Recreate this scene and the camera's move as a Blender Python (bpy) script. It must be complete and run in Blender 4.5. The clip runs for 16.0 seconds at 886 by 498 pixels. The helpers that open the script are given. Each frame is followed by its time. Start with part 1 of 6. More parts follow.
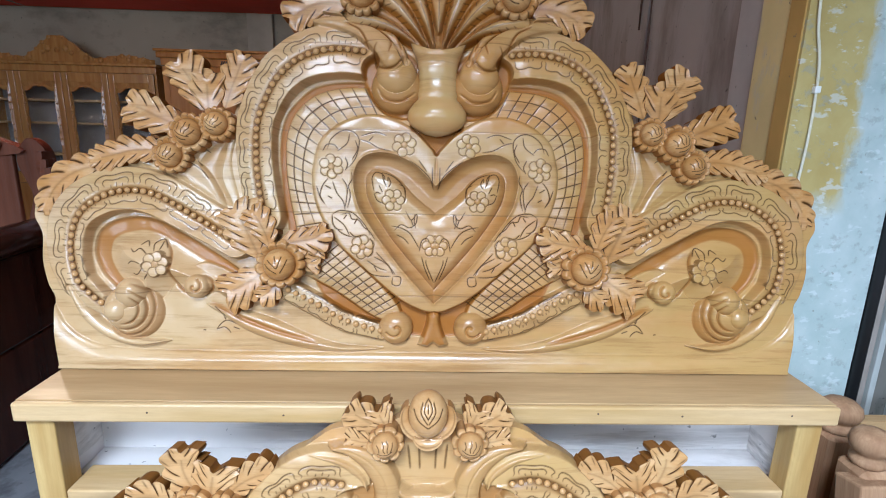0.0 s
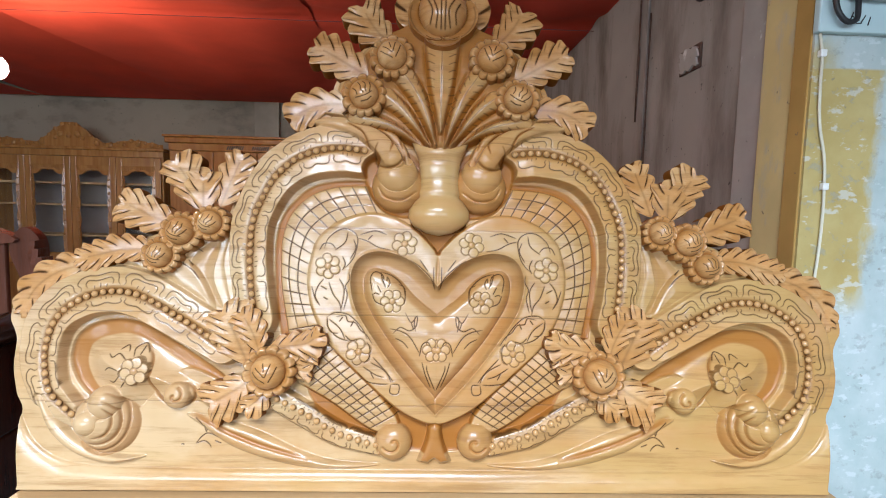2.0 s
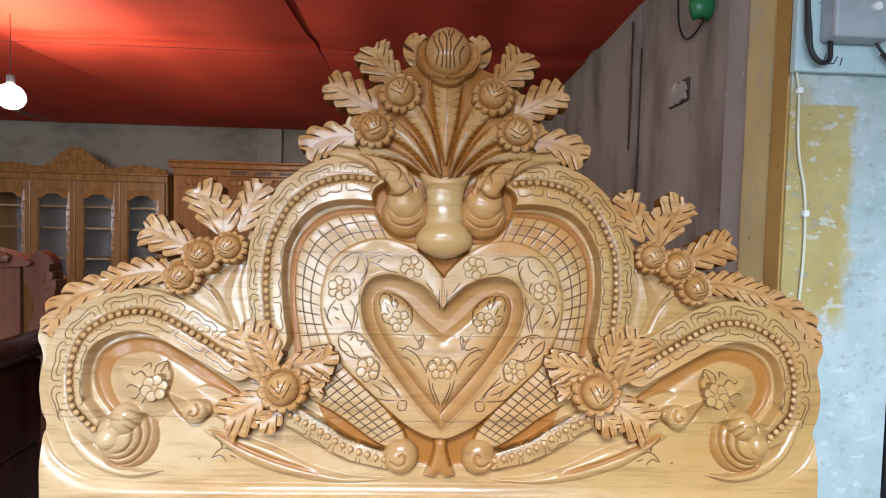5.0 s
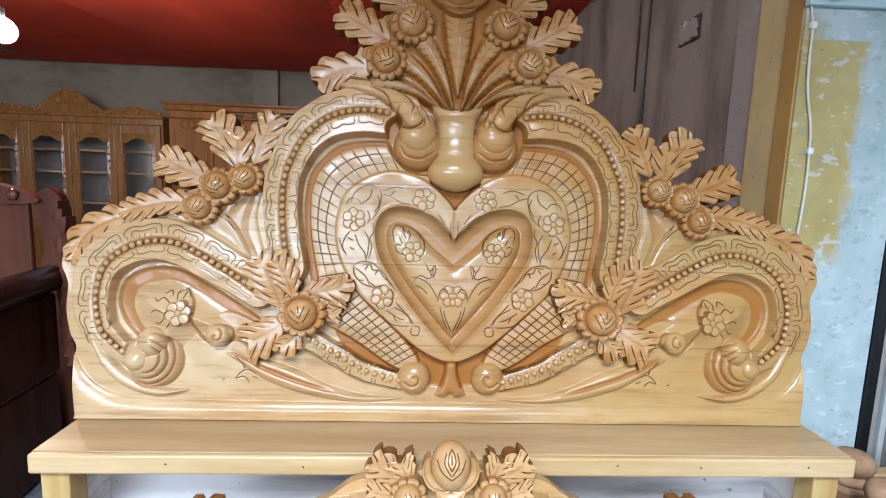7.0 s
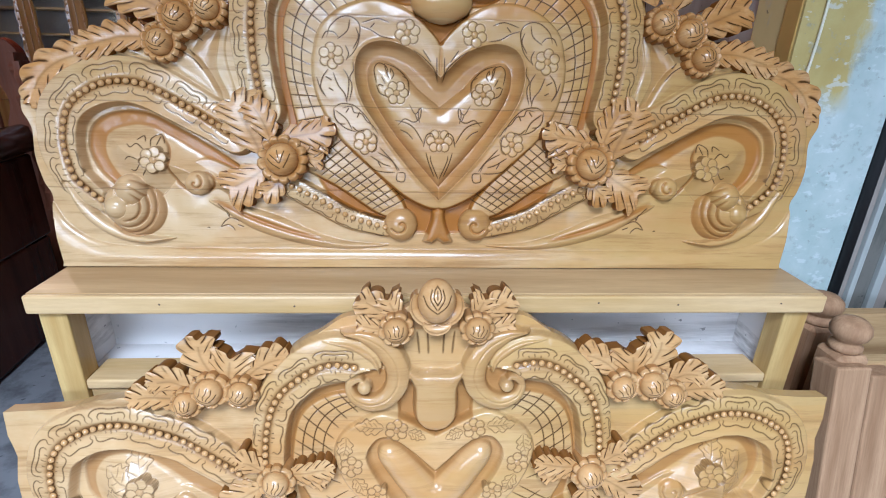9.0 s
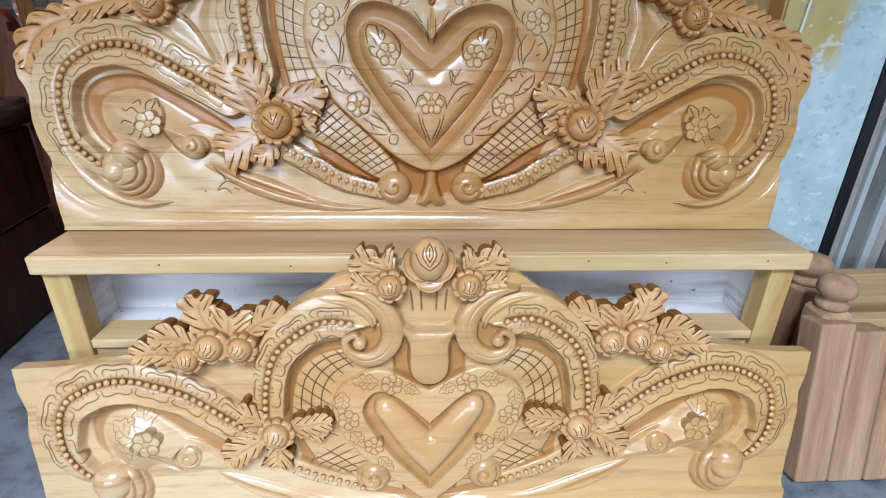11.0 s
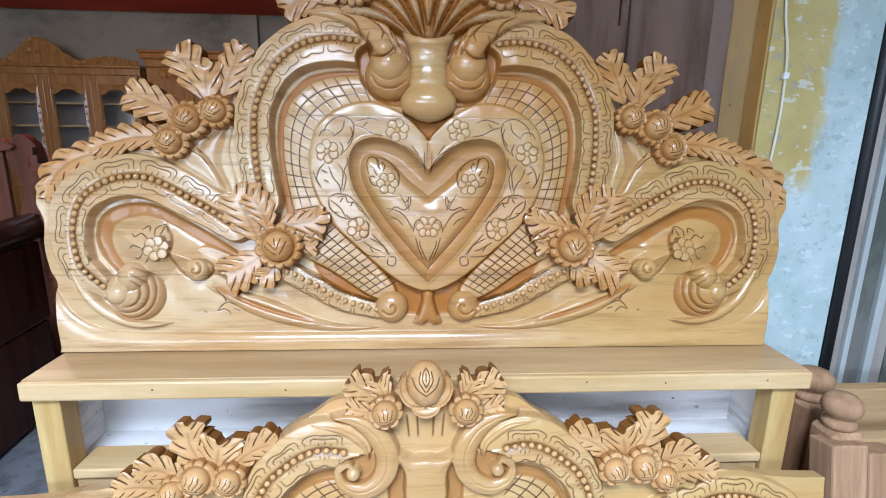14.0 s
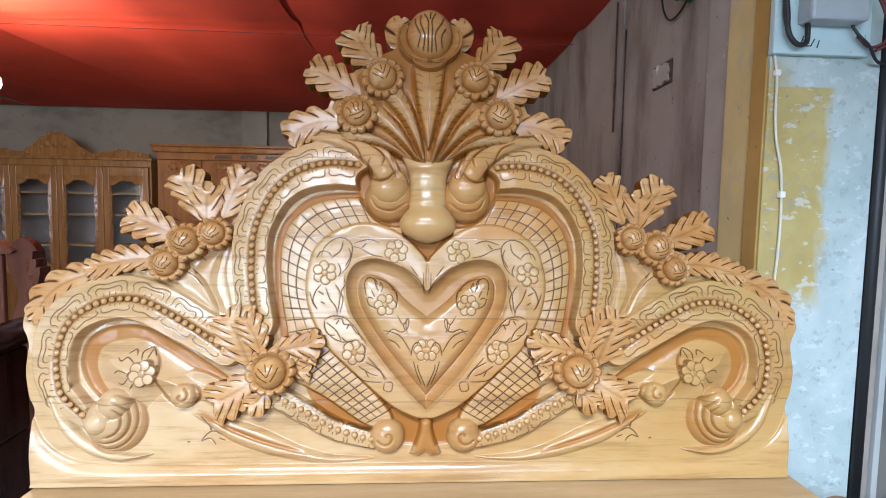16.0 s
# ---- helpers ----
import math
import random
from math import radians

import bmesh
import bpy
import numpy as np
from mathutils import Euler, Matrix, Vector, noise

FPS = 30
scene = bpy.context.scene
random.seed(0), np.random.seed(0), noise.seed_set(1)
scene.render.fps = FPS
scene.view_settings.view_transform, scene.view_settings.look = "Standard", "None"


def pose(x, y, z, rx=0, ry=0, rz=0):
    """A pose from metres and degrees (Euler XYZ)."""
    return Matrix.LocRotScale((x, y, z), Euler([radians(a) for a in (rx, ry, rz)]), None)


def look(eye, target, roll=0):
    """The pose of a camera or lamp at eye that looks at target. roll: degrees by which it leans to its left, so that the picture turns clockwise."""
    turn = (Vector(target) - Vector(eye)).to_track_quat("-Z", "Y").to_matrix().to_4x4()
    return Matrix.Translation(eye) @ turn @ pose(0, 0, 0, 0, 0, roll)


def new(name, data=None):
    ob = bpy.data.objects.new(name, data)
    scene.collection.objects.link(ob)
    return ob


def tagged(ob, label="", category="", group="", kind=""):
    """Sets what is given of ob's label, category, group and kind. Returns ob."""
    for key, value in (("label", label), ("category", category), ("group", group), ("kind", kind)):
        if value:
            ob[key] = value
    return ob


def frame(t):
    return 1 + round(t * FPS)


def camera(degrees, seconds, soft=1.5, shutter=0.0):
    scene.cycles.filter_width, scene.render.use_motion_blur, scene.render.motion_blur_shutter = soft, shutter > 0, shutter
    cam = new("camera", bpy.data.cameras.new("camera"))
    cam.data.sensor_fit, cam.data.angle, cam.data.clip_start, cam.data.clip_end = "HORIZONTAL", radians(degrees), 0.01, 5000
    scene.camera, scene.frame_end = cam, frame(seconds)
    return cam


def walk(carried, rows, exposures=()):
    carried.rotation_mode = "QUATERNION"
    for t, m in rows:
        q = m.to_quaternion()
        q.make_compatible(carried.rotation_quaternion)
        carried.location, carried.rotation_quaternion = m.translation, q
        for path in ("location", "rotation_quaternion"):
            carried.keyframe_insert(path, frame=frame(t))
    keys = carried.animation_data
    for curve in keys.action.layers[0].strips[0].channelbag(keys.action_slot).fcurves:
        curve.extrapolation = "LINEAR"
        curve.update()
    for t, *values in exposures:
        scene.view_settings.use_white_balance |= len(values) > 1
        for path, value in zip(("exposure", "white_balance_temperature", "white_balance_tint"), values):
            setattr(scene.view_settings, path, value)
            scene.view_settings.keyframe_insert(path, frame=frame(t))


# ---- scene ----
cam = camera(82.5, 16.0, soft=1.0)
ROWS = [
    (0, -0.0282, -1.1601, 1.2470, 76.676, -1.419, -1.693),
    (0.5, -0.0311, -1.1587, 1.2649, 78.800, -1.416, -1.647),
    (1, -0.0277, -1.1379, 1.2772, 81.014, -1.426, -1.692),
    (1.5, -0.0279, -1.1049, 1.2918, 83.016, -1.407, -1.743),
    (2, -0.0335, -1.0858, 1.2971, 85.150, -1.445, -1.781),
    (2.5, -0.0334, -1.0811, 1.3075, 86.586, -1.420, -1.839),
    (3, -0.0378, -1.0861, 1.3127, 87.381, -1.429, -1.832),
    (5.5, -0.0555, -1.1754, 1.2916, 87.823, -1.502, -2.204),
    (6, -0.0513, -1.1877, 1.2782, 85.892, -1.519, -2.387),
    (6.5, -0.0601, -1.1978, 1.2676, 84.502, -1.786, -2.455),
    (7, -0.0938, -1.1947, 1.2588, 82.192, -1.887, -2.506),
    (7.5, -0.0834, -1.1907, 1.2319, 77.759, -1.831, -2.913),
    (8, -0.0700, -1.1882, 1.2102, 74.709, -1.774, -2.955),
    (8.5, -0.0719, -1.1827, 1.1864, 70.622, -1.790, -3.076),
    (9, -0.0712, -1.1818, 1.1743, 68.499, -1.640, -3.203),
    (9.5, -0.0681, -1.1857, 1.1457, 66.217, -1.410, -3.277),
    (12, -0.0451, -1.2335, 1.1441, 66.053, -1.115, -3.208),
    (12.5, -0.0486, -1.2319, 1.1545, 68.563, -1.079, -3.436),
    (13, -0.0516, -1.2328, 1.1758, 71.145, -0.997, -3.524),
    (13.5, -0.0484, -1.2287, 1.1912, 74.242, -0.914, -3.410),
    (14, -0.0464, -1.2223, 1.2049, 77.000, -0.865, -3.397),
    (14.5, -0.0450, -1.2109, 1.2261, 80.579, -0.903, -3.477),
    (15, -0.0312, -1.1939, 1.2694, 82.853, -0.885, -3.063),
    (15.5, -0.0408, -1.1819, 1.2863, 84.240, -0.958, -3.334),
    (16, -0.0408, -1.1745, 1.3065, 85.841, -0.978, -3.276),
]
walk(cam, [(t, pose(x, y, z, rx, ry, rz)) for t, x, y, z, rx, ry, rz in ROWS],
     exposures=((0, 0.64, 5600, 11), (0.5, 0.82, 5650, 11), (1.5, 0.88, 5850, 12), (3, 0.95, 5980, 12), (5.5, 0.82, 5800, 12), (7, 0.74, 5650, 11), (7.5, 0.61, 5550, 11), (8, 0.60, 5500, 11), (9, 0.52, 5500, 12), (12, 0.47, 5500, 12), (12.5, 0.52, 5450, 12), (14.5, 0.74, 5550, 11), (15.5, 0.86, 5700, 12), (16, 0.93, 5700, 12)))

# ---- light ----
world = bpy.data.worlds.new("daylight")
scene.world = world
world.use_nodes = True
wn = world.node_tree.nodes
sky = wn.new("ShaderNodeTexSky")
sky.sky_type, sky.sun_disc, sky.sun_elevation, sky.sun_rotation = "NISHITA", False, radians(48), radians(200)
wn["Background"].inputs[1].default_value = 0.15
world.node_tree.links.new(sky.outputs[0], wn["Background"].inputs[0])
scene.view_settings.exposure = 0.35


def area(name, m, sx, sy, watts, colour):
    data = bpy.data.lights.new(name, "AREA")
    data.shape, data.size, data.size_y, data.energy, data.color = "RECTANGLE", sx, sy, watts, colour
    ob = new(name, data)
    ob.matrix_world = m
    return ob


# stand-in daylight from two openings in an unseen street wall, both added
area("daylight_wide", look((-1.95, -5.30, 2.10), (-1.95, 0.0, 2.10)), 3.3, 1.0, 115, (0.76, 0.88, 1.0))
area("daylight_narrow", look((1.30, -5.30, 2.10), (1.30, 0.0, 2.10)), 1.8, 1.0, 22, (0.76, 0.88, 1.0))
# and a sky lamp overhead, framed by an added roof that is out of view
area("overhead_sky_lamp", look((-0.5, -3.6, 4.22), (-0.3, -0.6, 0.8)), 2.3, 1.3, 340, (0.79, 0.90, 1.0))
bulb_light = bpy.data.lights.new("bulb_light", "POINT")
bulb_light.energy, bulb_light.color, bulb_light.shadow_soft_size = 21, (1.0, 0.74, 0.44), 0.05
new("bulb_light", bulb_light).location = (-2.25, 1.61, 1.935)


# ---- materials ----
def material(name, rough=0.5, metal=0.0, coat=0.0):
    m = bpy.data.materials.new(name)
    m.use_nodes = True
    b = m.node_tree.nodes["Principled BSDF"]
    b.inputs["Roughness"].default_value, b.inputs["Metallic"].default_value = rough, metal
    b.inputs["Coat Weight"].default_value, b.inputs["Coat Roughness"].default_value = coat, 0.21
    return m, m.node_tree.nodes, m.node_tree.links, b


def node(nodes, kind, **values):
    n = nodes.new(kind)
    for key, value in values.items():
        n.inputs[key.replace("_", " ")].default_value = value
    return n


def mix(nodes, links, fac, a, b, how="MIX"):
    n = nodes.new("ShaderNodeMix")
    n.data_type, n.blend_type = "RGBA", how
    for socket, value in ((n.inputs[0], fac), (n.inputs[6], a), (n.inputs[7], b)):
        if hasattr(value, "is_linked"):
            links.new(value, socket)
        else:
            socket.default_value = value if not isinstance(value, tuple) else (*value, 1.0)
    return n.outputs[2]


def ramp(nodes, links, source, a, b):
    n = nodes.new("ShaderNodeMapRange")
    n.inputs[1].default_value, n.inputs[2].default_value = a, b
    links.new(source, n.inputs[0])
    return n.outputs[0]


def noise_at(nodes, links, stretch, scale, detail=4.0, rough=0.55, vary=True):
    """Noise over the object's own metres, stretched along its axes; each object takes its own place in it."""
    tex = nodes.new("ShaderNodeTexCoord")
    m = nodes.new("ShaderNodeMapping")
    m.inputs["Scale"].default_value = stretch
    links.new(tex.outputs["Object"], m.inputs[0])
    if vary:
        info = nodes.new("ShaderNodeObjectInfo")
        mul = nodes.new("ShaderNodeMath")
        mul.operation = "MULTIPLY"
        mul.inputs[1].default_value = 17.0
        links.new(info.outputs["Random"], mul.inputs[0])
        links.new(mul.outputs[0], m.inputs["Location"])
    n = node(nodes, "ShaderNodeTexNoise", Scale=scale, Detail=detail, Roughness=rough)
    links.new(m.outputs[0], n.inputs["Vector"])
    return n.outputs[0]


def bump(nodes, links, b, height, strength=0.2, distance=0.002):
    n = nodes.new("ShaderNodeBump")
    n.inputs["Strength"].default_value, n.inputs["Distance"].default_value = strength, distance
    links.new(height, n.inputs["Height"])
    links.new(n.outputs[0], b.inputs["Normal"])


def math_node(n, l, how, a, b=0.0, clamp=False):
    m = n.new("ShaderNodeMath")
    m.operation, m.use_clamp = how, clamp
    for socket, value in zip(m.inputs, (a, b)):
        if hasattr(value, "is_linked"):
            l.new(value, socket)
        else:
            socket.default_value = value
    return m.outputs[0]


def wood(name, light, dark, stretch=(2.0, 2.0, 30.0), scale=1.6, rough=0.35, coat=0.0, stain_shade=None, cut=None, grain=0.25, knots=0.0, planks=0.0, tool=0.0, mottle=0.0, fade=0.0):
    """Grained wood; the mesh's own layers add the carver's brown and knife-line dark, with shade painted in."""
    m, n, l, b = material(name, rough, 0.0, coat)
    b.inputs["Specular IOR Level"].default_value = 0.05
    broad = ramp(n, l, noise_at(n, l, stretch, scale, 3.0), 0.35, 0.68)
    fine = ramp(n, l, noise_at(n, l, tuple(7 * s for s in stretch), scale, 5.0, 0.7), 0.3, 0.75)
    colour = mix(n, l, broad, light, dark)
    deep = tuple(0.72 * c for c in dark)
    g = n.new("ShaderNodeMath")
    g.operation = "MULTIPLY"
    g.inputs[1].default_value = grain
    l.new(fine, g.inputs[0])
    colour = mix(n, l, g.outputs[0], colour, deep)
    if knots:
        k = ramp(n, l, noise_at(n, l, (1.6, 1.6, 5.0), 2.3, 1.0), 0.70, 0.78)
        kk = n.new("ShaderNodeMath")
        kk.operation = "MULTIPLY"
        kk.inputs[1].default_value = knots
        l.new(k, kk.inputs[0])
        colour = mix(n, l, kk.outputs[0], colour, tuple(0.35 * c for c in dark))
    if planks:
        tex, sep, white = n.new("ShaderNodeTexCoord"), n.new("ShaderNodeSeparateXYZ"), n.new("ShaderNodeTexWhiteNoise")
        white.noise_dimensions = "1D"
        l.new(tex.outputs["Object"], sep.inputs[0])
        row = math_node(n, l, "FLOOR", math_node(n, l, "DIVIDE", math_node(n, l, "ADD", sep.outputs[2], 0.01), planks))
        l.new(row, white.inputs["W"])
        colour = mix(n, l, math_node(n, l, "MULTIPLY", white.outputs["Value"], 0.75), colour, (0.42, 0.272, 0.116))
        # Top rows warmed: bounce from bulb and red cloth put into the colour.
        bounce_rows = ramp(n, l, math_node(n, l, "DIVIDE", row, 10.0), 0.24, 0.26)
        colour = mix(n, l, math_node(n, l, "MULTIPLY", bounce_rows, 0.55), colour, (0.46, 0.195, 0.045))
        # Creamier leftwards, more golden rightwards: the daylight's sheen mixed into the colour.
        sheen_side = math_node(n, l, "MULTIPLY", sep.outputs[0], 0.14)
        cream = ramp(n, l, math_node(n, l, "SUBTRACT", noise_at(n, l, (0.6, 0.6, 2.0), 2.2, 4.0, 0.6), math_node(n, l, "MULTIPLY", sheen_side, 1.8)), 0.45, 0.62)
        colour = mix(n, l, math_node(n, l, "MULTIPLY", cream, 0.62), colour, (0.54, 0.385, 0.210))
        warm = ramp(n, l, noise_at(n, l, (1.0, 1.0, 1.6), 3.2, 5.0, 0.65), 0.44, 0.64)
        colour = mix(n, l, math_node(n, l, "MULTIPLY", warm, 0.66), colour, (0.395, 0.195, 0.055))
        olive = ramp(n, l, math_node(n, l, "ADD", noise_at(n, l, (0.8, 0.8, 3.0), 3.1, 4.0, 0.65), sheen_side), 0.47, 0.66)
        colour = mix(n, l, math_node(n, l, "MULTIPLY", olive, 0.55), colour, (0.40, 0.250, 0.078))
        flame = ramp(n, l, noise_at(n, l, (1.0, 1.0, 16.0), 2.6, 6.0, 0.7), 0.50, 0.64)
        colour = mix(n, l, math_node(n, l, "MULTIPLY", flame, 0.65), colour, (0.26, 0.135, 0.045))
    if mottle:
        tex = noise_at(n, l, (1.0, 1.0, 1.4), 9.0, 5.0, 0.65)
        colour = mix(n, l, math_node(n, l, "MULTIPLY", ramp(n, l, tex, 0.50, 0.66), mottle), colour, (0.58, 0.370, 0.170))
        colour = mix(n, l, math_node(n, l, "MULTIPLY", ramp(n, l, tex, 0.46, 0.32), mottle), colour, (0.33, 0.165, 0.050))
        streak = ramp(n, l, noise_at(n, l, (2.0, 2.0, 26.0), 3.0, 5.0, 0.7), 0.50, 0.66)
        colour = mix(n, l, math_node(n, l, "MULTIPLY", streak, 0.55), colour, (0.24, 0.115, 0.036))
    if fade:
        colour = mix(n, l, fade, colour, (0.57, 0.40, 0.205))
    if stain_shade:
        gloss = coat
        for layer, tint, dull in (("stain_shade", stain_shade, 0.8), ("cut", cut, 0.85)):
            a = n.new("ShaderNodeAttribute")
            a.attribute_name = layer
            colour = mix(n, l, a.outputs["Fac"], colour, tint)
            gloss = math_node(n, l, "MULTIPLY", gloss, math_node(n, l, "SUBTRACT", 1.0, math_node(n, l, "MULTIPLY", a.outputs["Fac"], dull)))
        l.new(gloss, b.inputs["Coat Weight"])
    l.new(colour, b.inputs["Base Color"])
    rr = n.new("ShaderNodeMapRange")
    rr.inputs[3].default_value, rr.inputs[4].default_value = rough * 0.8, rough * 1.35
    l.new(fine, rr.inputs[0])
    l.new(rr.outputs[0], b.inputs["Roughness"])
    if tool:
        marks = noise_at(n, l, (1, 1, 1), 13.0, 1.0, 0.4)
        facets = noise_at(n, l, (1, 1, 1), 75.0, 1.0, 0.5)
        height = math_node(n, l, "ADD", math_node(n, l, "ADD", marks, math_node(n, l, "MULTIPLY", facets, 0.04)), math_node(n, l, "MULTIPLY", fine, 0.02))
        bump(n, l, b, height, tool, 0.012)
        coat_bump = n.new("ShaderNodeBump")
        coat_bump.inputs["Strength"].default_value, coat_bump.inputs["Distance"].default_value = tool, 0.012
        l.new(height, coat_bump.inputs["Height"])
        l.new(coat_bump.outputs[0], b.inputs["Coat Normal"])
    else:
        bump(n, l, b, fine, 0.12, 0.001)
    return m


def plain(name, colour, rough=0.6, metal=0.0, vary=0.12, scale=9.0, relief=0.1, coat=0.0):
    m, n, l, b = material(name, rough, metal, coat)
    a = ramp(n, l, noise_at(n, l, (1, 1, 1), scale, 6.0), 0.3, 0.7)
    l.new(mix(n, l, a, tuple(c * (1 - vary) for c in colour), tuple(min(1, c * (1 + vary)) for c in colour)), b.inputs["Base Color"])
    bump(n, l, b, a, relief, 0.003)
    return m


# Sprayed brown of the hollows and dirt of knife lines, both deepened with painted shade.
STAIN_SHADE, CUT_SHADE = (0.280, 0.094, 0.010), (0.050, 0.019, 0.005)
CARVED = wood("carved_wood", (0.55, 0.306, 0.118), (0.43, 0.198, 0.051), (1.2, 1.2, 9.0), 2.2, 0.40, 0.9, STAIN_SHADE, CUT_SHADE, 0.40, planks=0.198, tool=0.15)
LEAFY = wood("leaf_wood", (0.55, 0.294, 0.110), (0.41, 0.186, 0.048), (3, 3, 9.0), 2.4, 0.40, 0.85, STAIN_SHADE, CUT_SHADE, 0.34, tool=0.12, mottle=0.7)
PALE_CARVED = wood("pale_carved_wood", (0.55, 0.306, 0.118), (0.43, 0.198, 0.051), (1.2, 1.2, 9.0), 2.2, 0.40, 0.9, (0.26, 0.105, 0.022), CUT_SHADE, 0.40, planks=0.198, tool=0.15, fade=0.08)
PALE_LEAFY = wood("pale_leaf_wood", (0.55, 0.294, 0.110), (0.41, 0.186, 0.048), (3, 3, 9.0), 2.4, 0.40, 0.85, (0.26, 0.105, 0.022), CUT_SHADE, 0.34, tool=0.12, mottle=0.7, fade=0.22)
BEADWOOD = wood("bead_wood", (0.50, 0.285, 0.112), (0.44, 0.230, 0.080), (3, 3, 9.0), 2.4, 0.34, 0.95, STAIN_SHADE, CUT_SHADE, 0.1)
SHELFTOP = wood("shelf_wood", (0.52, 0.345, 0.165), (0.36, 0.215, 0.090), (0.6, 6.0, 6.0), 1.5, 0.34, 0.25, grain=0.45, knots=0.4)
PINE = wood("pale_wood", (0.60, 0.412, 0.215), (0.47, 0.300, 0.122), (1.2, 12.0, 12.0), 1.5, 0.35, 0.3, grain=0.4, knots=0.6)
LEGWOOD = wood("leg_wood", (0.56, 0.385, 0.155), (0.40, 0.235, 0.075), (14.0, 14.0, 1.2), 1.5, 0.35, 0.3, grain=0.4, knots=0.6)
POSTWOOD = wood("post_wood", (0.47, 0.285, 0.160), (0.27, 0.148, 0.078), (16.0, 16.0, 1.0), 1.4, 0.5, grain=0.6)
CABWOOD = wood("cabinet_wood", (0.44, 0.225, 0.070), (0.30, 0.135, 0.038), (14.0, 14.0, 1.2), 1.3, 0.26, 0.8)
DARKWOOD = wood("dark_wood", (0.060, 0.018, 0.010), (0.030, 0.009, 0.006), (10.0, 10.0, 1.4), 1.3, 0.22, 0.35)
PLASTER = plain("grey_plaster", (0.30, 0.262, 0.205), 0.9, vary=0.25, scale=2.0, relief=0.3)
CLOTH = plain("red_cloth", (0.60, 0.056, 0.022), 0.85, vary=0.16, scale=1.5)
BLACK = plain("black_rubber", (0.012, 0.012, 0.013), 0.5)
WHITE = plain("white_plastic", (0.75, 0.74, 0.70), 0.45, vary=0.05)


def distemper():
    """Pale blue limewash with a square of yellow paint, bare scrapes and runs."""
    m, n, l, b = material("blue_yellow_wall", 0.75)
    tex = n.new("ShaderNodeTexCoord")
    xyz = n.new("ShaderNodeSeparateXYZ")
    l.new(tex.outputs["Object"], xyz.inputs[0])
    rough_edge = math_node(n, l, "MULTIPLY", math_node(n, l, "SUBTRACT", noise_at(n, l, (1, 1, 0.6), 14.0, 5.0, 0.65, False), 0.5), 0.10)
    x = math_node(n, l, "ADD", xyz.outputs[0], rough_edge)
    z = math_node(n, l, "ADD", xyz.outputs[2], rough_edge)

    def step(v, at, soft):
        return math_node(n, l, "DIVIDE", math_node(n, l, "SUBTRACT", v, at), soft, True)

    def both_of(p, q):
        return math_node(n, l, "MULTIPLY", p, q)

    right = math_node(n, l, "SUBTRACT", 1.0, step(x, 1.105, 0.03))
    patch = both_of(both_of(right, step(z, 1.03, 0.08)), math_node(n, l, "SUBTRACT", 1.0, step(xyz.outputs[2], 1.668, 0.006)))
    margin = both_of(math_node(n, l, "SUBTRACT", 1.0, step(x, 0.965, 0.05)), math_node(n, l, "SUBTRACT", 1.0, step(z, 1.70, 0.05)))
    yellow = math_node(n, l, "MAXIMUM", patch, math_node(n, l, "MULTIPLY", margin, 0.8))
    cloud = ramp(n, l, noise_at(n, l, (1, 1, 1), 6.0, 6.0, 0.6, False), 0.35, 0.7)
    base = mix(n, l, cloud, (0.35, 0.425, 0.40), (0.48, 0.535, 0.51))
    gold = mix(n, l, cloud, (0.40, 0.29, 0.09), (0.48, 0.38, 0.15))
    colour = mix(n, l, yellow, base, gold)
    bare = ramp(n, l, noise_at(n, l, (1, 1, 1.8), 22.0, 4.0, 0.6, False), 0.58, 0.64)
    colour = mix(n, l, math_node(n, l, "MULTIPLY", bare, 0.5), colour, (0.60, 0.64, 0.63))
    scuff = ramp(n, l, noise_at(n, l, (1, 1, 1.2), 26.0, 5.0, 0.65, False), 0.56, 0.66)
    colour = mix(n, l, math_node(n, l, "MULTIPLY", scuff, 0.5), colour, (0.27, 0.29, 0.26))
    specks = ramp(n, l, noise_at(n, l, (1, 1, 1), 60.0, 2.0, 0.5, False), 0.70, 0.74)
    colour = mix(n, l, math_node(n, l, "MULTIPLY", specks, 0.6), colour, (0.20, 0.18, 0.14))
    l.new(colour, b.inputs["Base Color"])
    bump(n, l, b, math_node(n, l, "ADD", cloud, math_node(n, l, "MULTIPLY", scuff, 0.6)), 0.5, 0.004)
    return m


def worn(name, paint, under, scale, lo=0.52, hi=0.60, stretch=(1, 1, 0.45), rough=0.8):
    """Old paint, patchily worn down to what lies under it."""
    m, n, l, b = material(name, rough)
    wear = ramp(n, l, noise_at(n, l, stretch, scale, 6.0, 0.62), lo, hi)
    cloud = ramp(n, l, noise_at(n, l, (1, 1, 1), scale * 0.4, 4.0), 0.3, 0.7)
    colour = mix(n, l, cloud, paint, tuple(0.78 * c for c in paint))
    colour = mix(n, l, wear, colour, under)
    dots = ramp(n, l, noise_at(n, l, (1, 1, 1), 45.0, 2.0), 0.71, 0.75)
    colour = mix(n, l, math_node(n, l, "MULTIPLY", dots, 0.7), colour, tuple(0.2 * c for c in under))
    l.new(colour, b.inputs["Base Color"])
    bump(n, l, b, wear, 0.3, 0.003)
    return m


BLUEWALL = distemper()
SOOTED = worn("sooted_plaster", (0.33, 0.285, 0.215), (0.17, 0.140, 0.105), 2.6, 0.50, 0.74, (1, 1, 1.6), 0.9)
CEMENT = worn("cement", (0.17, 0.175, 0.18), (0.07, 0.07, 0.072), 11.0, 0.46, 0.66, (1, 1, 1), 0.8)
OCHRE = worn("ochre_paint", (0.46, 0.27, 0.065), (0.62, 0.57, 0.42), 13.0, 0.62, 0.67)
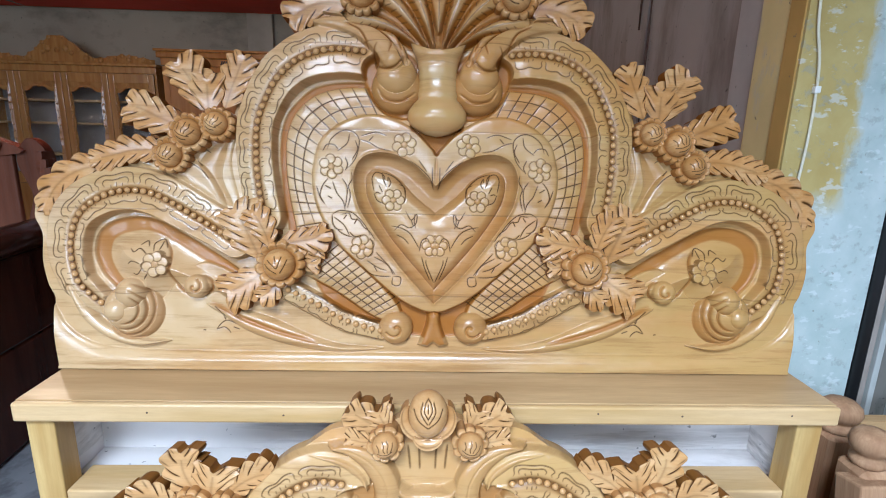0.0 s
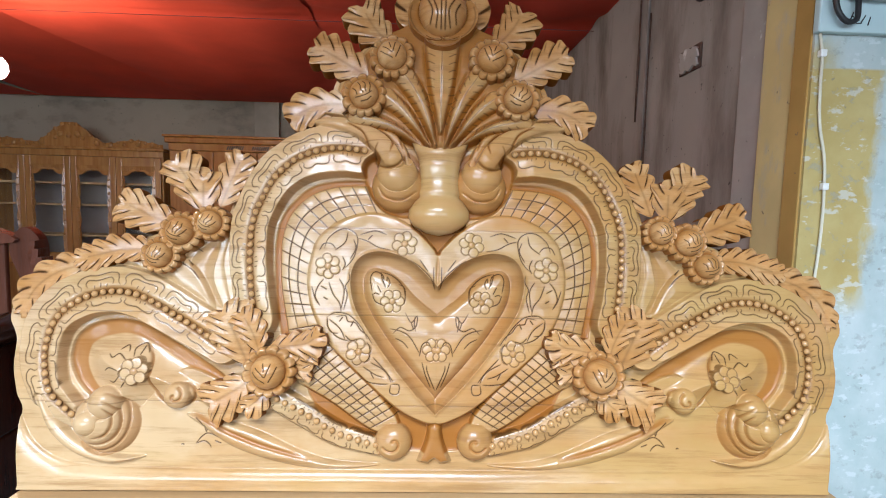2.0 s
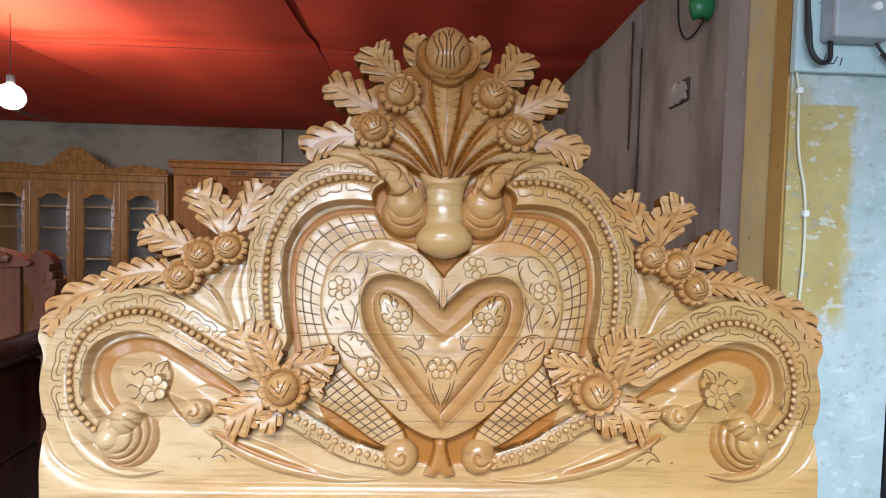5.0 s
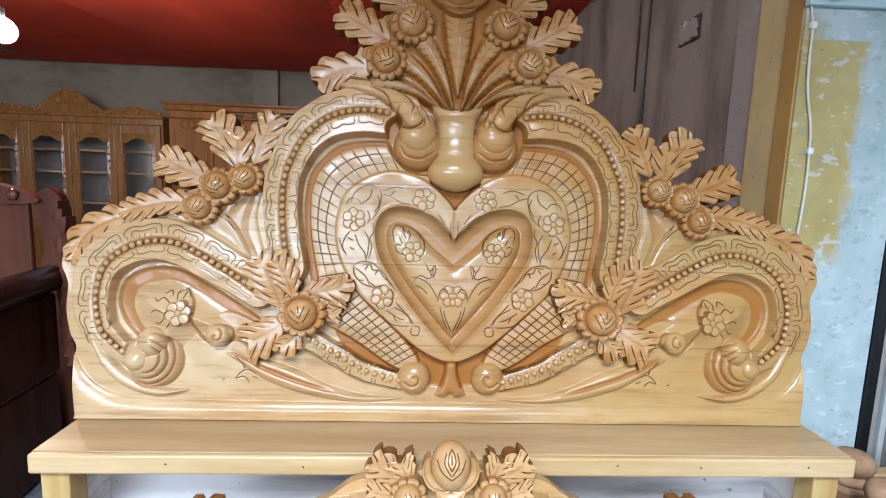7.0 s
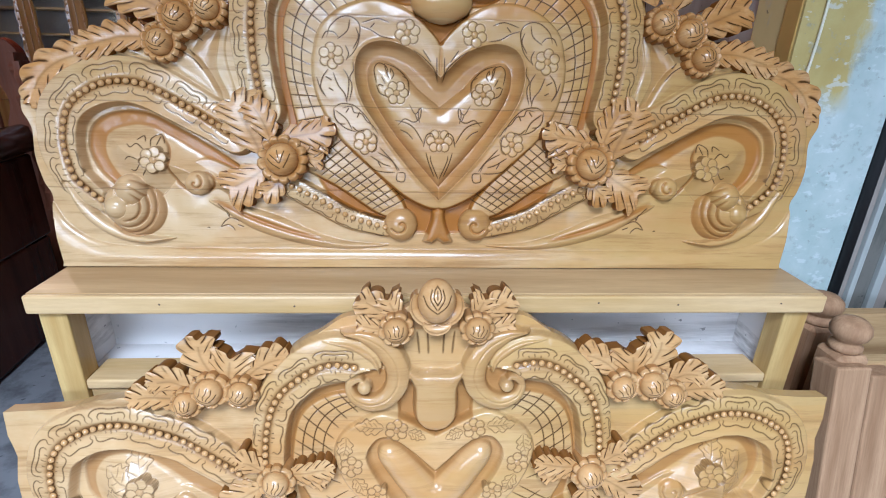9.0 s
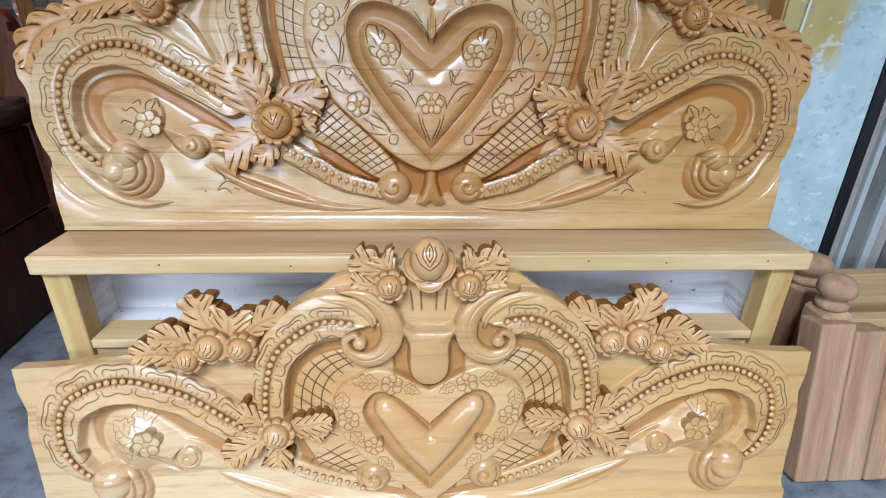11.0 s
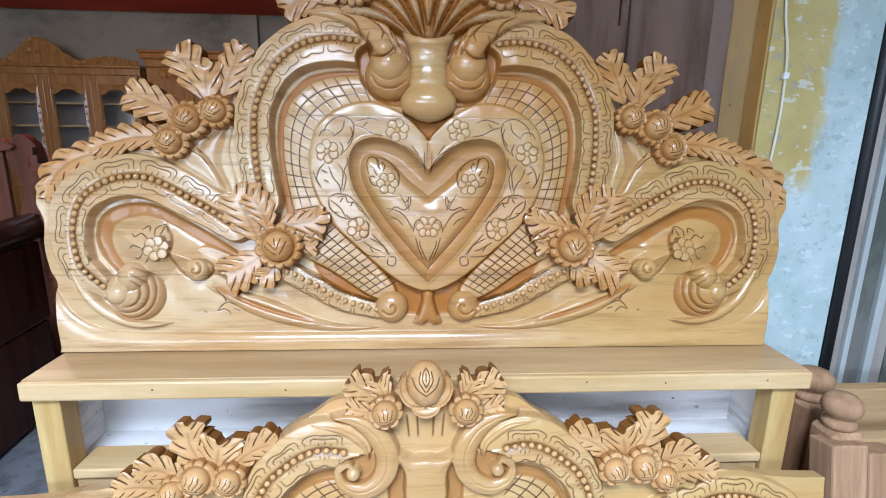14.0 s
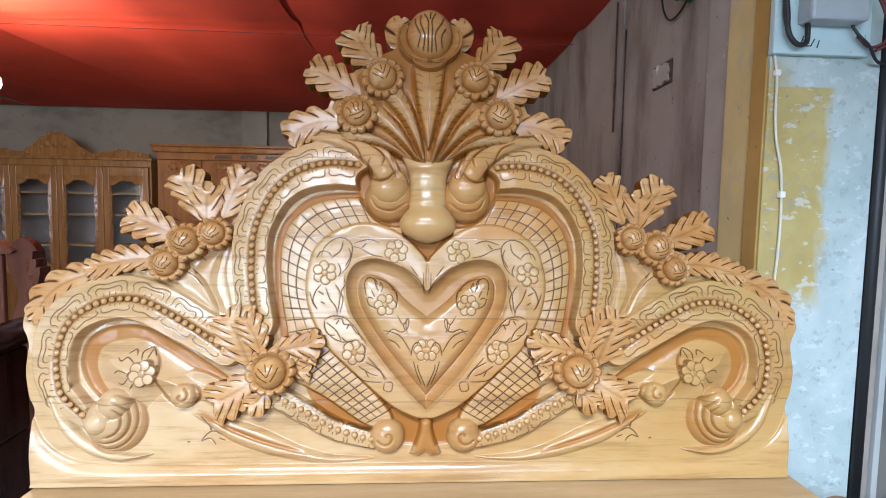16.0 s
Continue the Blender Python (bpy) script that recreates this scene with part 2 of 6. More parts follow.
YELLOWGREY = worn("worn_yellow_paint", (0.68, 0.53, 0.23), (0.46, 0.41, 0.29), 9.0, 0.52, 0.64)
DARKWALL = worn("dark_panel", (0.37, 0.318, 0.272), (0.13, 0.098, 0.075), 4.6, 0.46, 0.74, (1, 1, 0.30))
GREYEDGE = worn("grey_brown_paint", (0.42, 0.375, 0.33), (0.64, 0.62, 0.58), 14.0, 0.62, 0.67, (1, 1, 0.5))
WEATHERED = worn("weathered_boards", (0.075, 0.080, 0.065), (0.15, 0.14, 0.12), 7.0, 0.5, 0.62, (1, 1, 0.25))
PLY = worn("whitened_plywood", (0.86, 0.815, 0.78), (0.44, 0.40, 0.37), 4.0, 0.50, 0.66, (0.35, 1, 4.5), 0.6)
YARD = worn("yard_cement", (0.17, 0.165, 0.155), (0.11, 0.105, 0.10), 4.0, 0.5, 0.7, (1, 1, 1), 0.8)
BATTEN = worn("whitewashed_batten", (0.42, 0.43, 0.40), (0.30, 0.29, 0.25), 8.0, 0.55, 0.65, (1, 1, 0.2))
GLASS, gn, gl, gb = material("cabinet_glass", 0.05)
gb.inputs["Transmission Weight"].default_value = 1.0
gb.inputs["IOR"].default_value = 1.45
INSIDE = plain("cabinet_inside", (0.20, 0.175, 0.16), 0.7)
GREYMETAL = plain("grey_enamel", (0.34, 0.37, 0.38), 0.45, vary=0.2, scale=8.0)
MAROON = plain("maroon_insulation", (0.11, 0.02, 0.02), 0.5)
REDWOOD = wood("red_wood", (0.19, 0.068, 0.038), (0.11, 0.038, 0.020), (10.0, 10.0, 1.2), 1.3, 0.25, 0.6)
PALEPOST = wood("pale_post_wood", (0.50, 0.335, 0.165), (0.30, 0.170, 0.075), (1.2, 14.0, 14.0), 1.4, 0.5, grain=0.5)
METERBLUE = worn("meter_board_blue", (0.52, 0.66, 0.66), (0.40, 0.47, 0.46), 8.0, 0.6, 0.7)
CREAM = plain("cream_plastic", (0.62, 0.58, 0.44), 0.45, vary=0.08)
RUST = plain("rusty_iron", (0.07, 0.035, 0.022), 0.8, vary=0.5, scale=30.0)
GREEN = plain("green_plastic", (0.02, 0.16, 0.05), 0.4)


# ---- building helpers ----
def part(name, bm, mat, parent=None, label="", m=None, smooth=False):
    me = bpy.data.meshes.new(name)
    bmesh.ops.recalc_face_normals(bm, faces=bm.faces)
    bm.to_mesh(me)
    bm.free()
    me.materials.append(mat)
    if smooth:
        me.polygons.foreach_set("use_smooth", [True] * len(me.polygons))
    ob = new(name, me)
    ob.parent = parent
    if m is not None:
        ob.matrix_basis = m
    return tagged(ob, label)


def box(x0, x1, y0, y1, z0, z1, bevel=0.004, segments=2):
    bm = bmesh.new()
    bmesh.ops.create_cube(bm, size=1.0)
    for v in bm.verts:
        v.co = Vector(((x0 + x1) / 2 + v.co.x * (x1 - x0), (y0 + y1) / 2 + v.co.y * (y1 - y0), (z0 + z1) / 2 + v.co.z * (z1 - z0)))
    if bevel:
        bmesh.ops.bevel(bm, geom=bm.edges[:], offset=bevel, segments=segments, affect="EDGES", profile=0.5)
    return bm


def empty(name, m, **tags):
    ob = new(name)
    ob.matrix_basis = m
    return tagged(ob, **tags)


def turned(profile, sides=20):
    """A lathe-turned solid about z from (radius, height) pairs."""
    bm = bmesh.new()
    rings = []
    for r, z in profile:
        rings.append([bm.verts.new((r * math.cos(2 * math.pi * i / sides), r * math.sin(2 * math.pi * i / sides), z)) for i in range(sides)])
    for a, b in zip(rings, rings[1:]):
        for i in range(sides):
            j = (i + 1) % sides
            bm.faces.new((a[i], a[j], b[j], b[i]))
    bm.faces.new(rings[0][::-1])
    bm.faces.new(rings[-1])
    return bm


SHELF = 0.66
LEAN = 10.5


# ---- carving tools ----
def spline(points, n=12, closed=False):
    """A smooth line through the points (centimetres), as metres."""
    p = np.array(points, float) / 100.0
    if closed:
        p = np.vstack([p[-1], p, p[0], p[1]])
    else:
        p = np.vstack([2 * p[0] - p[1], p, 2 * p[-1] - p[-2]])
    t = np.linspace(0, 1, n, endpoint=False)[:, None]
    out = []
    for a, b, c, d in zip(p, p[1:], p[2:], p[3:]):
        out.append(0.5 * (2 * b + (c - a) * t + (2 * a - 5 * b + 4 * c - d) * t**2 + (3 * b - a - 3 * c + d) * t**3))
    if not closed:
        out.append(p[-2:-1])
    return np.vstack(out)


def lengths(path):
    return np.concatenate([[0], np.cumsum(np.linalg.norm(np.diff(path, axis=0), axis=1))])


def along(path, s):
    """Places and left-hand normals at the lengths s of a path."""
    total = lengths(path)
    q = np.stack([np.interp(s, total, path[:, k]) for k in (0, 1)], -1)
    e = 0.004
    f = np.stack([np.interp(np.asarray(s) + e, total, path[:, k]) - np.interp(np.asarray(s) - e, total, path[:, k]) for k in (0, 1)], -1)
    f /= np.linalg.norm(f, axis=-1, keepdims=True) + 1e-9
    return q, np.stack([-f[..., 1], f[..., 0]], -1)


def offset(path, d):
    s = lengths(path)
    q, nrm = along(path, s)
    return q + nrm * np.broadcast_to(np.asarray(d, float), s.shape)[:, None]


class Relief:
    """One half of a carved board as heights over a fine grid; the other half mirrors it."""

    def __init__(self, width, height, step):
        self.step = step
        self.nu, self.nv = int(width / step) + 2, int(height / step) + 2
        self.u = -step * np.arange(self.nu)[::-1]
        self.v = step * np.arange(self.nv) - step
        self.U, self.V = np.meshgrid(self.u, self.v, indexing="ij")
        self.H = np.zeros(self.U.shape)
        self.S = np.full(self.U.shape, -1.0)
        self.stain_shade, self.cut = np.zeros(self.U.shape), np.zeros(self.U.shape)

    def window(self, path, reach):
        lo, hi = path.min(0) - reach, path.max(0) + reach
        i0, i1 = np.searchsorted(self.u, lo[0]), np.searchsorted(self.u, hi[0])
        j0, j1 = np.searchsorted(self.v, lo[1]), np.searchsorted(self.v, hi[1])
        return (slice(i0, i1), slice(j0, j1))

    def near(self, path, reach):
        """Window, distance (positive on the left), length along and total for a path."""
        w = self.window(path, reach)
        U, V = self.U[w], self.V[w]
        best, side, at = np.full(U.shape, 1e9), np.zeros(U.shape), np.zeros(U.shape)
        total = lengths(path)
        for k in range(len(path) - 1):
            a, d = path[k], path[k + 1] - path[k]
            n2 = d @ d
            if n2 < 1e-14:
                continue
            x, y = U - a[0], V - a[1]
            t = np.clip((x * d[0] + y * d[1]) / n2, 0, 1)
            dist = np.hypot(x - t * d[0], y - t * d[1])
            nearer = dist < best
            best = np.where(nearer, dist, best)
            side = np.where(nearer, np.sign(d[0] * y - d[1] * x), side)
            at = np.where(nearer, total[k] + t * math.sqrt(n2), at)
        return w, best, side, at, total[-1]

    def inside(self, path, reach=0.03):
        """Window and depth inside a closed path (negative outside)."""
        if np.linalg.norm(path[0] - path[-1]) > 1e-9:
            path = np.vstack([path, path[:1]])
        w, d, _, _, _ = self.near(path, reach)
        U, V = self.U[w], self.V[w]
        odd = np.zeros(U.shape, bool)
        for a, b in zip(path, path[1:]):
            if a[1] == b[1]:
                continue
            crosses = (a[1] > V) != (b[1] > V)
            odd ^= crosses & (U < (b[0] - a[0]) * (V - a[1]) / (b[1] - a[1]) + a[0])
        return w, np.where(odd, d, -d)

    def outline(self, path):
        w, d = self.inside(path, 0.04)
        self.S[w] = np.maximum(self.S[w], d)

    def plate(self, path, height, edge=0.006, dome=0.0, span=0.05, stain_shade=0.0, grow=True, over=False):
        """A region raised (or sunk) to a height, with a rounded edge and a domed middle."""
        w, d = self.inside(path)
        k = np.clip(d / edge, 0, 1)
        k = np.sqrt(1 - (1 - k) ** 2)
        m = np.clip(d / span, 0, 1)
        top = height + dome * (np.sqrt(1 - (1 - m) ** 2) if span < 0.055 else m * (2 - m))
        if over:
            top = height + dome * m * m * (3 - 2 * m)
        self.H[w] = np.where(d > 0, np.maximum(self.H[w], top) if over else self.H[w] * (1 - k) + top * k, self.H[w])
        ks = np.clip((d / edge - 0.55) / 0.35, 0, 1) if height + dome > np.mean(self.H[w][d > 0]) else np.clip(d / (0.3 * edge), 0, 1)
        self.stain_shade[w] = np.where(d > 0, self.stain_shade[w] * (1 - ks) + stain_shade * ks, self.stain_shade[w])
        self.cut[w] *= np.where(d > 0, 1 - k, 1)
        if grow:
            self.S[w] = np.maximum(self.S[w], d)

    def band(self, path, left, right, profile, edge=0.004, stain_shade=None, grow=True):
        """A moulding along a path; left and right are its widths, profile(q, s) its height for q from -1 to 1."""
        left, right = (np.atleast_1d(np.asarray(x, float)) / 100 for x in (left, right))
        w, d, side, at, total = self.near(path, max(left.max(), right.max()) + 0.012)
        f = at / total
        wl = np.interp(f, np.linspace(0, 1, len(left)), left)
        wr = np.interp(f, np.linspace(0, 1, len(right)), right)
        width = np.where(side >= 0, wl, wr)
        q = np.clip(side * d / np.maximum(width, 1e-4), -1, 1)
        depth = width - d
        k = np.clip(depth / edge, 0, 1)
        self.H[w] = np.where(depth > 0, self.H[w] * (1 - k) + profile(q, at) * k, self.H[w])
        tint = 0 if stain_shade is None else stain_shade(q, at)
        ks = np.clip((depth / edge - 0.7) / 0.3, 0, 1)
        self.stain_shade[w] = np.where(depth > 0, self.stain_shade[w] * (1 - ks) + tint * ks, self.stain_shade[w])
        self.cut[w] *= np.where(depth > 0, 1 - k, 1)
        if grow:
            self.S[w] = np.maximum(self.S[w], depth)

    def groove(self, path, width, depth, stain_shade=0.0, taper=True, cut=0.0):
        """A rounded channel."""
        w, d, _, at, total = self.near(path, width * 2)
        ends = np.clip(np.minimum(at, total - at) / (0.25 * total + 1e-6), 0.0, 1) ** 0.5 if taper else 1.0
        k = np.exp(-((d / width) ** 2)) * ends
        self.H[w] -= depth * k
        self.stain_shade[w] = np.maximum(self.stain_shade[w], stain_shade * np.clip(1.6 * k, 0, 1))
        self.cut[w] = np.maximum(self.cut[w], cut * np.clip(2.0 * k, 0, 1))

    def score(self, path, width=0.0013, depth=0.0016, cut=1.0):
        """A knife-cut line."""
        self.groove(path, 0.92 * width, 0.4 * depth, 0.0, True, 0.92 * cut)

    def dome(self, u, v, r, base, height, stain_shade=0.0, squash=1.0, grow=True):
        c = np.array([[u, v]]) / 100
        r = r / 100
        w = self.window(c, r * max(1, squash) + 0.01)
        q = np.hypot(self.U[w] - c[0, 0], (self.V[w] - c[0, 1]) / squash) / r
        top = base + height * np.sqrt(np.clip(1 - q**2, 0, 1))
        inside = q < 1
        self.H[w] = np.where(inside, np.maximum(top, self.H[w] * (q > 0.97)), self.H[w])
        self.stain_shade[w] = np.where(inside, stain_shade, self.stain_shade[w])
        self.cut[w] = np.where(inside, 0, self.cut[w])
        if grow:
            self.S[w] = np.maximum(self.S[w], (1 - q) * r)

    def curl(self, u, v, r, turns=1.6, start=0.0, hand=1, depth=0.006, width=0.004, stain_shade=0.7):
        """A spiral channel."""
        a = np.linspace(0, turns * 2 * math.pi, int(26 * turns))
        rr = r * (1 - a / a[-1] * 0.86)
        p = np.stack([u + rr * np.cos(start + hand * a), v + rr * np.sin(start + hand * a)], -1) / 100
        self.groove(p, width, depth, stain_shade, False)

    def build(self, name, thick, mat, parent, wobble=0.0012):
        """Both halves as one mesh: carved front, cut edge and flat back."""
        U = np.vstack([self.U, -self.U[-2::-1]])
        V = np.vstack([self.V, self.V[-2::-1]])
        H, S, stain_shade, cut = (np.vstack([a, a[-2::-1]]) for a in (self.H, self.S, self.stain_shade, self.cut))
        tooled = np.zeros(H.shape)
        for k in range(14):
            turn, wave = 2.4 * k, 0.024 + 0.0036 * k
            tooled += 0.00005 * np.sin(2 * math.pi * (U * math.cos(turn) + V * math.sin(turn)) / wave + 1.7 * k + 0.8 * np.sin(9 * V + k))
        H = H + np.clip((V - 0.09) / 0.05, 0.1, 1) * tooled + wobble * np.clip((V - 0.09) / 0.05, 0, 1) * (np.sin(31 * U + 5 * V) * np.sin(23 * V - 7 * U) + 0.5 * np.sin(71 * U + 40 * V))
        gu, gv = np.gradient(S, self.step)
        keep = S > 0
        cell = keep[:-1, :-1] | keep[1:, :-1] | keep[:-1, 1:] | keep[1:, 1:]
        used = np.zeros(S.shape, bool)
        for a in (slice(None, -1), slice(1, None)):
            for b in (slice(None, -1), slice(1, None)):
                used[a, b] |= cell
        g2 = np.maximum(gu**2 + gv**2, 0.25)
        move = np.where(used & ~keep, -S / g2, 0)
        lim = 1.2 * self.step
        U = U + np.clip(move * gu, -lim, lim)
        V = np.maximum(V + np.clip(move * gv, -lim, lim), 0.0)
        index = np.full(S.shape, -1)
        index[used] = np.arange(used.sum())
        front = np.stack([U[used], -H[used], V[used]], -1)
        i, j = np.nonzero(cell)
        quads = np.stack([index[i, j], index[i + 1, j], index[i + 1, j + 1], index[i, j + 1]], -1)
        edges = np.concatenate([quads[:, [a, (a + 1) % 4]] for a in range(4)])
        code = np.minimum(edges[:, 0], edges[:, 1]) * np.int64(10**7) + np.maximum(edges[:, 0], edges[:, 1])
        _, first, count = np.unique(code, return_index=True, return_counts=True)
        rim = edges[first[count == 1]]
        ids = np.unique(rim)
        back_of = {int(v): len(front) + k for k, v in enumerate(ids)}
        back = front[ids].copy()
        back[:, 1] = thick
        verts = np.vstack([front, back])
        faces = quads.tolist() + [[int(b), int(a), back_of[int(a)], back_of[int(b)]] for a, b in rim]
        following = {int(a): int(b) for a, b in rim}
        while following:
            first_v, loop = next(iter(following)), []
            v = first_v
            while v in following:
                loop.append(back_of[v])
                v = following.pop(v)
            if len(loop) > 2:
                faces.append(loop[::-1])
        me = bpy.data.meshes.new(name)
        me.from_pydata(verts.tolist(), [], faces)
        me.materials.append(mat)
        flags = np.ones(len(faces), bool)
        flags[len(quads):] = False
        me.polygons.foreach_set("use_smooth", flags)
        for layer, values in (("stain_shade", stain_shade), ("cut", cut)):
            data = np.zeros(len(verts))
            data[: len(front)] = np.clip(values[used], 0, 1)
            me.attributes.new(layer, "FLOAT", "POINT").data.foreach_set("value", data)
        ob = new(name, me)
        ob.parent = parent
        self.full = None
        return ob

    def height_at(self, u, v):
        i = int(np.clip(np.searchsorted(self.u, -abs(u)), 0, self.nu - 1))
        j = int(np.clip(np.searchsorted(self.v, v), 0, self.nv - 1))
        return float(self.H[i, j])


def grid_mesh(name, P, mat, stain_shade=None, cut=None, wrap=False, skip_i=(), skip_j=()):
    """A mesh over a grid of places P[i, j]."""
    ni, nj = P.shape[:2]
    k = np.arange(ni * nj).reshape(ni, nj)
    use = np.ones((ni - 1, nj - 1), bool)
    use[list(skip_i), :] = False
    use[:, list(skip_j)] = False
    faces = np.stack([k[:-1, :-1][use], k[1:, :-1][use], k[1:, 1:][use], k[:-1, 1:][use]], -1)
    if wrap:
        rows = [i for i in range(ni - 1) if i not in skip_i]
        faces = np.vstack([faces, np.stack([k[:-1, -1], k[1:, -1], k[1:, 0], k[:-1, 0]], -1)[rows]])
    me = bpy.data.meshes.new(name)
    me.from_pydata(P.reshape(-1, 3).tolist(), [], faces.tolist())
    me.materials.append(mat)
    me.polygons.foreach_set("use_smooth", [True] * len(me.polygons))
    for layer, values in (("stain_shade", stain_shade), ("cut", cut)):
        if values is not None:
            me.attributes.new(layer, "FLOAT", "POINT").data.foreach_set("value", np.clip(values, 0, 1).ravel().astype(float))
    return me


def leaf_mesh(name, spine, width, lobes, rise=0.008, lift=0.02, tip_lift=0.0, depth=0.03, stain_shade=0.22, notch=0.45, blunt=0.36, mat=None, cutw=0.075):
    """A carved acanthus leaf along a spine (centimetres): gouged fingers swept forward, scored between, with a cut edge down to the board."""
    path = spline(spline(spine, 10) * 100, 6)
    total = lengths(path)[-1]
    n, m = 28 * lobes + 1, 21
    s = np.linspace(0, 1, n)
    q, nrm = along(path, s * total)
    env = (0.78 + 0.22 * np.clip(s / 0.35, 0, 1) ** 0.7) * np.clip((1.03 - s) / blunt, 0.02, 1) ** 0.55
    t = np.linspace(-1, 1, m)
    S, T = np.meshgrid(s, t, indexing="ij")
    A = np.abs(T)
    skew = np.where(T > 0, 0.0, 0.45)
    phase = lobes * S - 0.10 * A + skew
    saw = phase - np.floor(phase)
    edge = np.minimum(saw, 1 - saw)
    own = np.sin(12.9 * np.floor(phase) + 4.1 * np.sign(T) + 60 * spine[0][0]) * 0.10
    finger = np.clip(np.sin(np.pi * saw), 0, 1) ** 0.55
    rim = (1.0 + own) * (1 - notch * (1 - finger))
    half = 1.26 * width / 200.0 * env[:, None] * A * (1 - A**1.4 + A**1.4 * rim)
    sweep = 1.05 * width / 200.0 * env[:, None] * A**1.2
    tang = np.stack([nrm[:, 1], -nrm[:, 0]], -1)
    XY = q[:, None, :] + nrm[:, None, :] * (np.sign(T) * half)[..., None] + tang[:, None, :] * sweep[..., None]
    line = np.exp(-((edge / cutw) ** 2)) * np.clip((A - 0.22) / 0.15, 0, 1)
    second = np.exp(-(((saw - 0.52) / (0.7 * cutw)) ** 2)) * np.clip((A - 0.55) / 0.1, 0, 1) * np.clip((0.95 - A) / 0.08, 0, 1)
    mid = np.exp(-((T / 0.07) ** 2)) * (S < 0.85)
    body = rise * (0.78 + 0.50 * np.sqrt(A**2 + 0.01) - 0.75 * A**3) * (0.6 + 0.4 * np.sin(np.pi * np.clip(S * 1.1, 0, 1)))
    H = lift + tip_lift * S**2 + body + 0.0034 * np.sin(np.pi * saw) ** 2 * A**2
    P = np.stack([XY[..., 0], -H, XY[..., 1]], -1)
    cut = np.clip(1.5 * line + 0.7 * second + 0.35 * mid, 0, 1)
    st = np.clip(stain_shade * (0.25 + 0.9 * (1 - saw) * A + 0.5 * (1 - S)) + 0.35 * line, 0, 1)

    def skirt(e):
        low = e.copy()
        low[..., 1] = np.minimum(low[..., 1] + depth, 0.034)
        return low

    P = np.concatenate([skirt(P[:, :1]), P[:, :1], P, P[:, -1:], skirt(P[:, -1:])], 1)
    P = np.concatenate([P, P[-1:], skirt(P[-1:])], 0)
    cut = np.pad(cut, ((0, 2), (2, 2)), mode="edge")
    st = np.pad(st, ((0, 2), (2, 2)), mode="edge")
    # Sides: brown wood, with their unlit look added as a darker tint.
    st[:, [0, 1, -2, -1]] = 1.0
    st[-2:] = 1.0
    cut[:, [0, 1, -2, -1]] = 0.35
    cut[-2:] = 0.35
    return grid_mesh(name, P, mat or LEAFY, st, cut, skip_i=(n - 1,), skip_j=(1, m + 1))


def mirrored(me):
    """The same carving for the other half of the board."""
    out = me.copy()
    co = np.zeros(len(out.vertices) * 3)
    out.vertices.foreach_get("co", co)
    co[0::3] *= -1
    out.vertices.foreach_set("co", co)
    out.flip_normals()
    return out


BUD_LINES = {
    "rose": (((-0.08, 0.62), (-0.02, 0.30), (-0.10, 0.02), (-0.02, -0.22)), ((0.24, 0.60), (0.34, 0.30), (0.22, 0.00), (0.18, -0.24)), ((-0.56, 0.40), (-0.44, 0.12), (-0.46, -0.16)), ((0.66, 0.34), (0.60, 0.04), (0.40, -0.30)), ((-0.62, -0.26), (-0.20, -0.40), (0.20, -0.40), (0.52, -0.30)), ((-0.40, -0.62), (0.0, -0.70), (0.36, -0.60))),
    "cleft": (((0.02, 0.56), (0.02, 0.12)), ((-0.46, 0.40), (-0.22, 0.10), (0.0, -0.20), (0.22, 0.08), (0.42, 0.44)), ((-0.70, 0.20), (-0.46, -0.16), (-0.10, -0.52)), ((0.70, 0.20), (0.46, -0.18), (0.14, -0.52))),
    "tulip": (((-0.07, -0.85), (-0.08, -0.1), (-0.09, 0.2), (-0.26, 0.56)), ((0.09, -0.85), (0.10, -0.1), (0.08, 0.2), (0.24, 0.58)), ((-0.28, -0.8), (-0.24, -0.35), (-0.42, 0.12), (-0.40, 0.5)), ((0.30, -0.8), (0.24, -0.3), (0.50, 0.15), (0.62, 0.48)), ((-0.52, -0.68), (-0.44, -0.3), (-0.62, 0.1), (-0.66, 0.4)), ((0.55, -0.66), (0.52, -0.35), (0.70, 0.0)), ((0.0, 0.3), (0.03, 0.62))),
    "pointed": (((0.0, 0.05), (-0.20, 0.36), (-0.14, 0.64), (0.0, 0.8)), ((0.0, 0.05), (0.20, 0.36), (0.14, 0.64), (0.0, 0.8)), ((0.0, 0.3), (0.0, 0.62)), ((0.04, -0.15), (0.36, 0.28), (0.28, 0.66)), ((-0.04, -0.15), (-0.36, 0.28), (-0.28, 0.66)), ((0.02, -0.34), (0.5, -0.02), (0.72, 0.36)), ((-0.02, -0.34), (-0.5, -0.02), (-0.72, 0.36))),
}


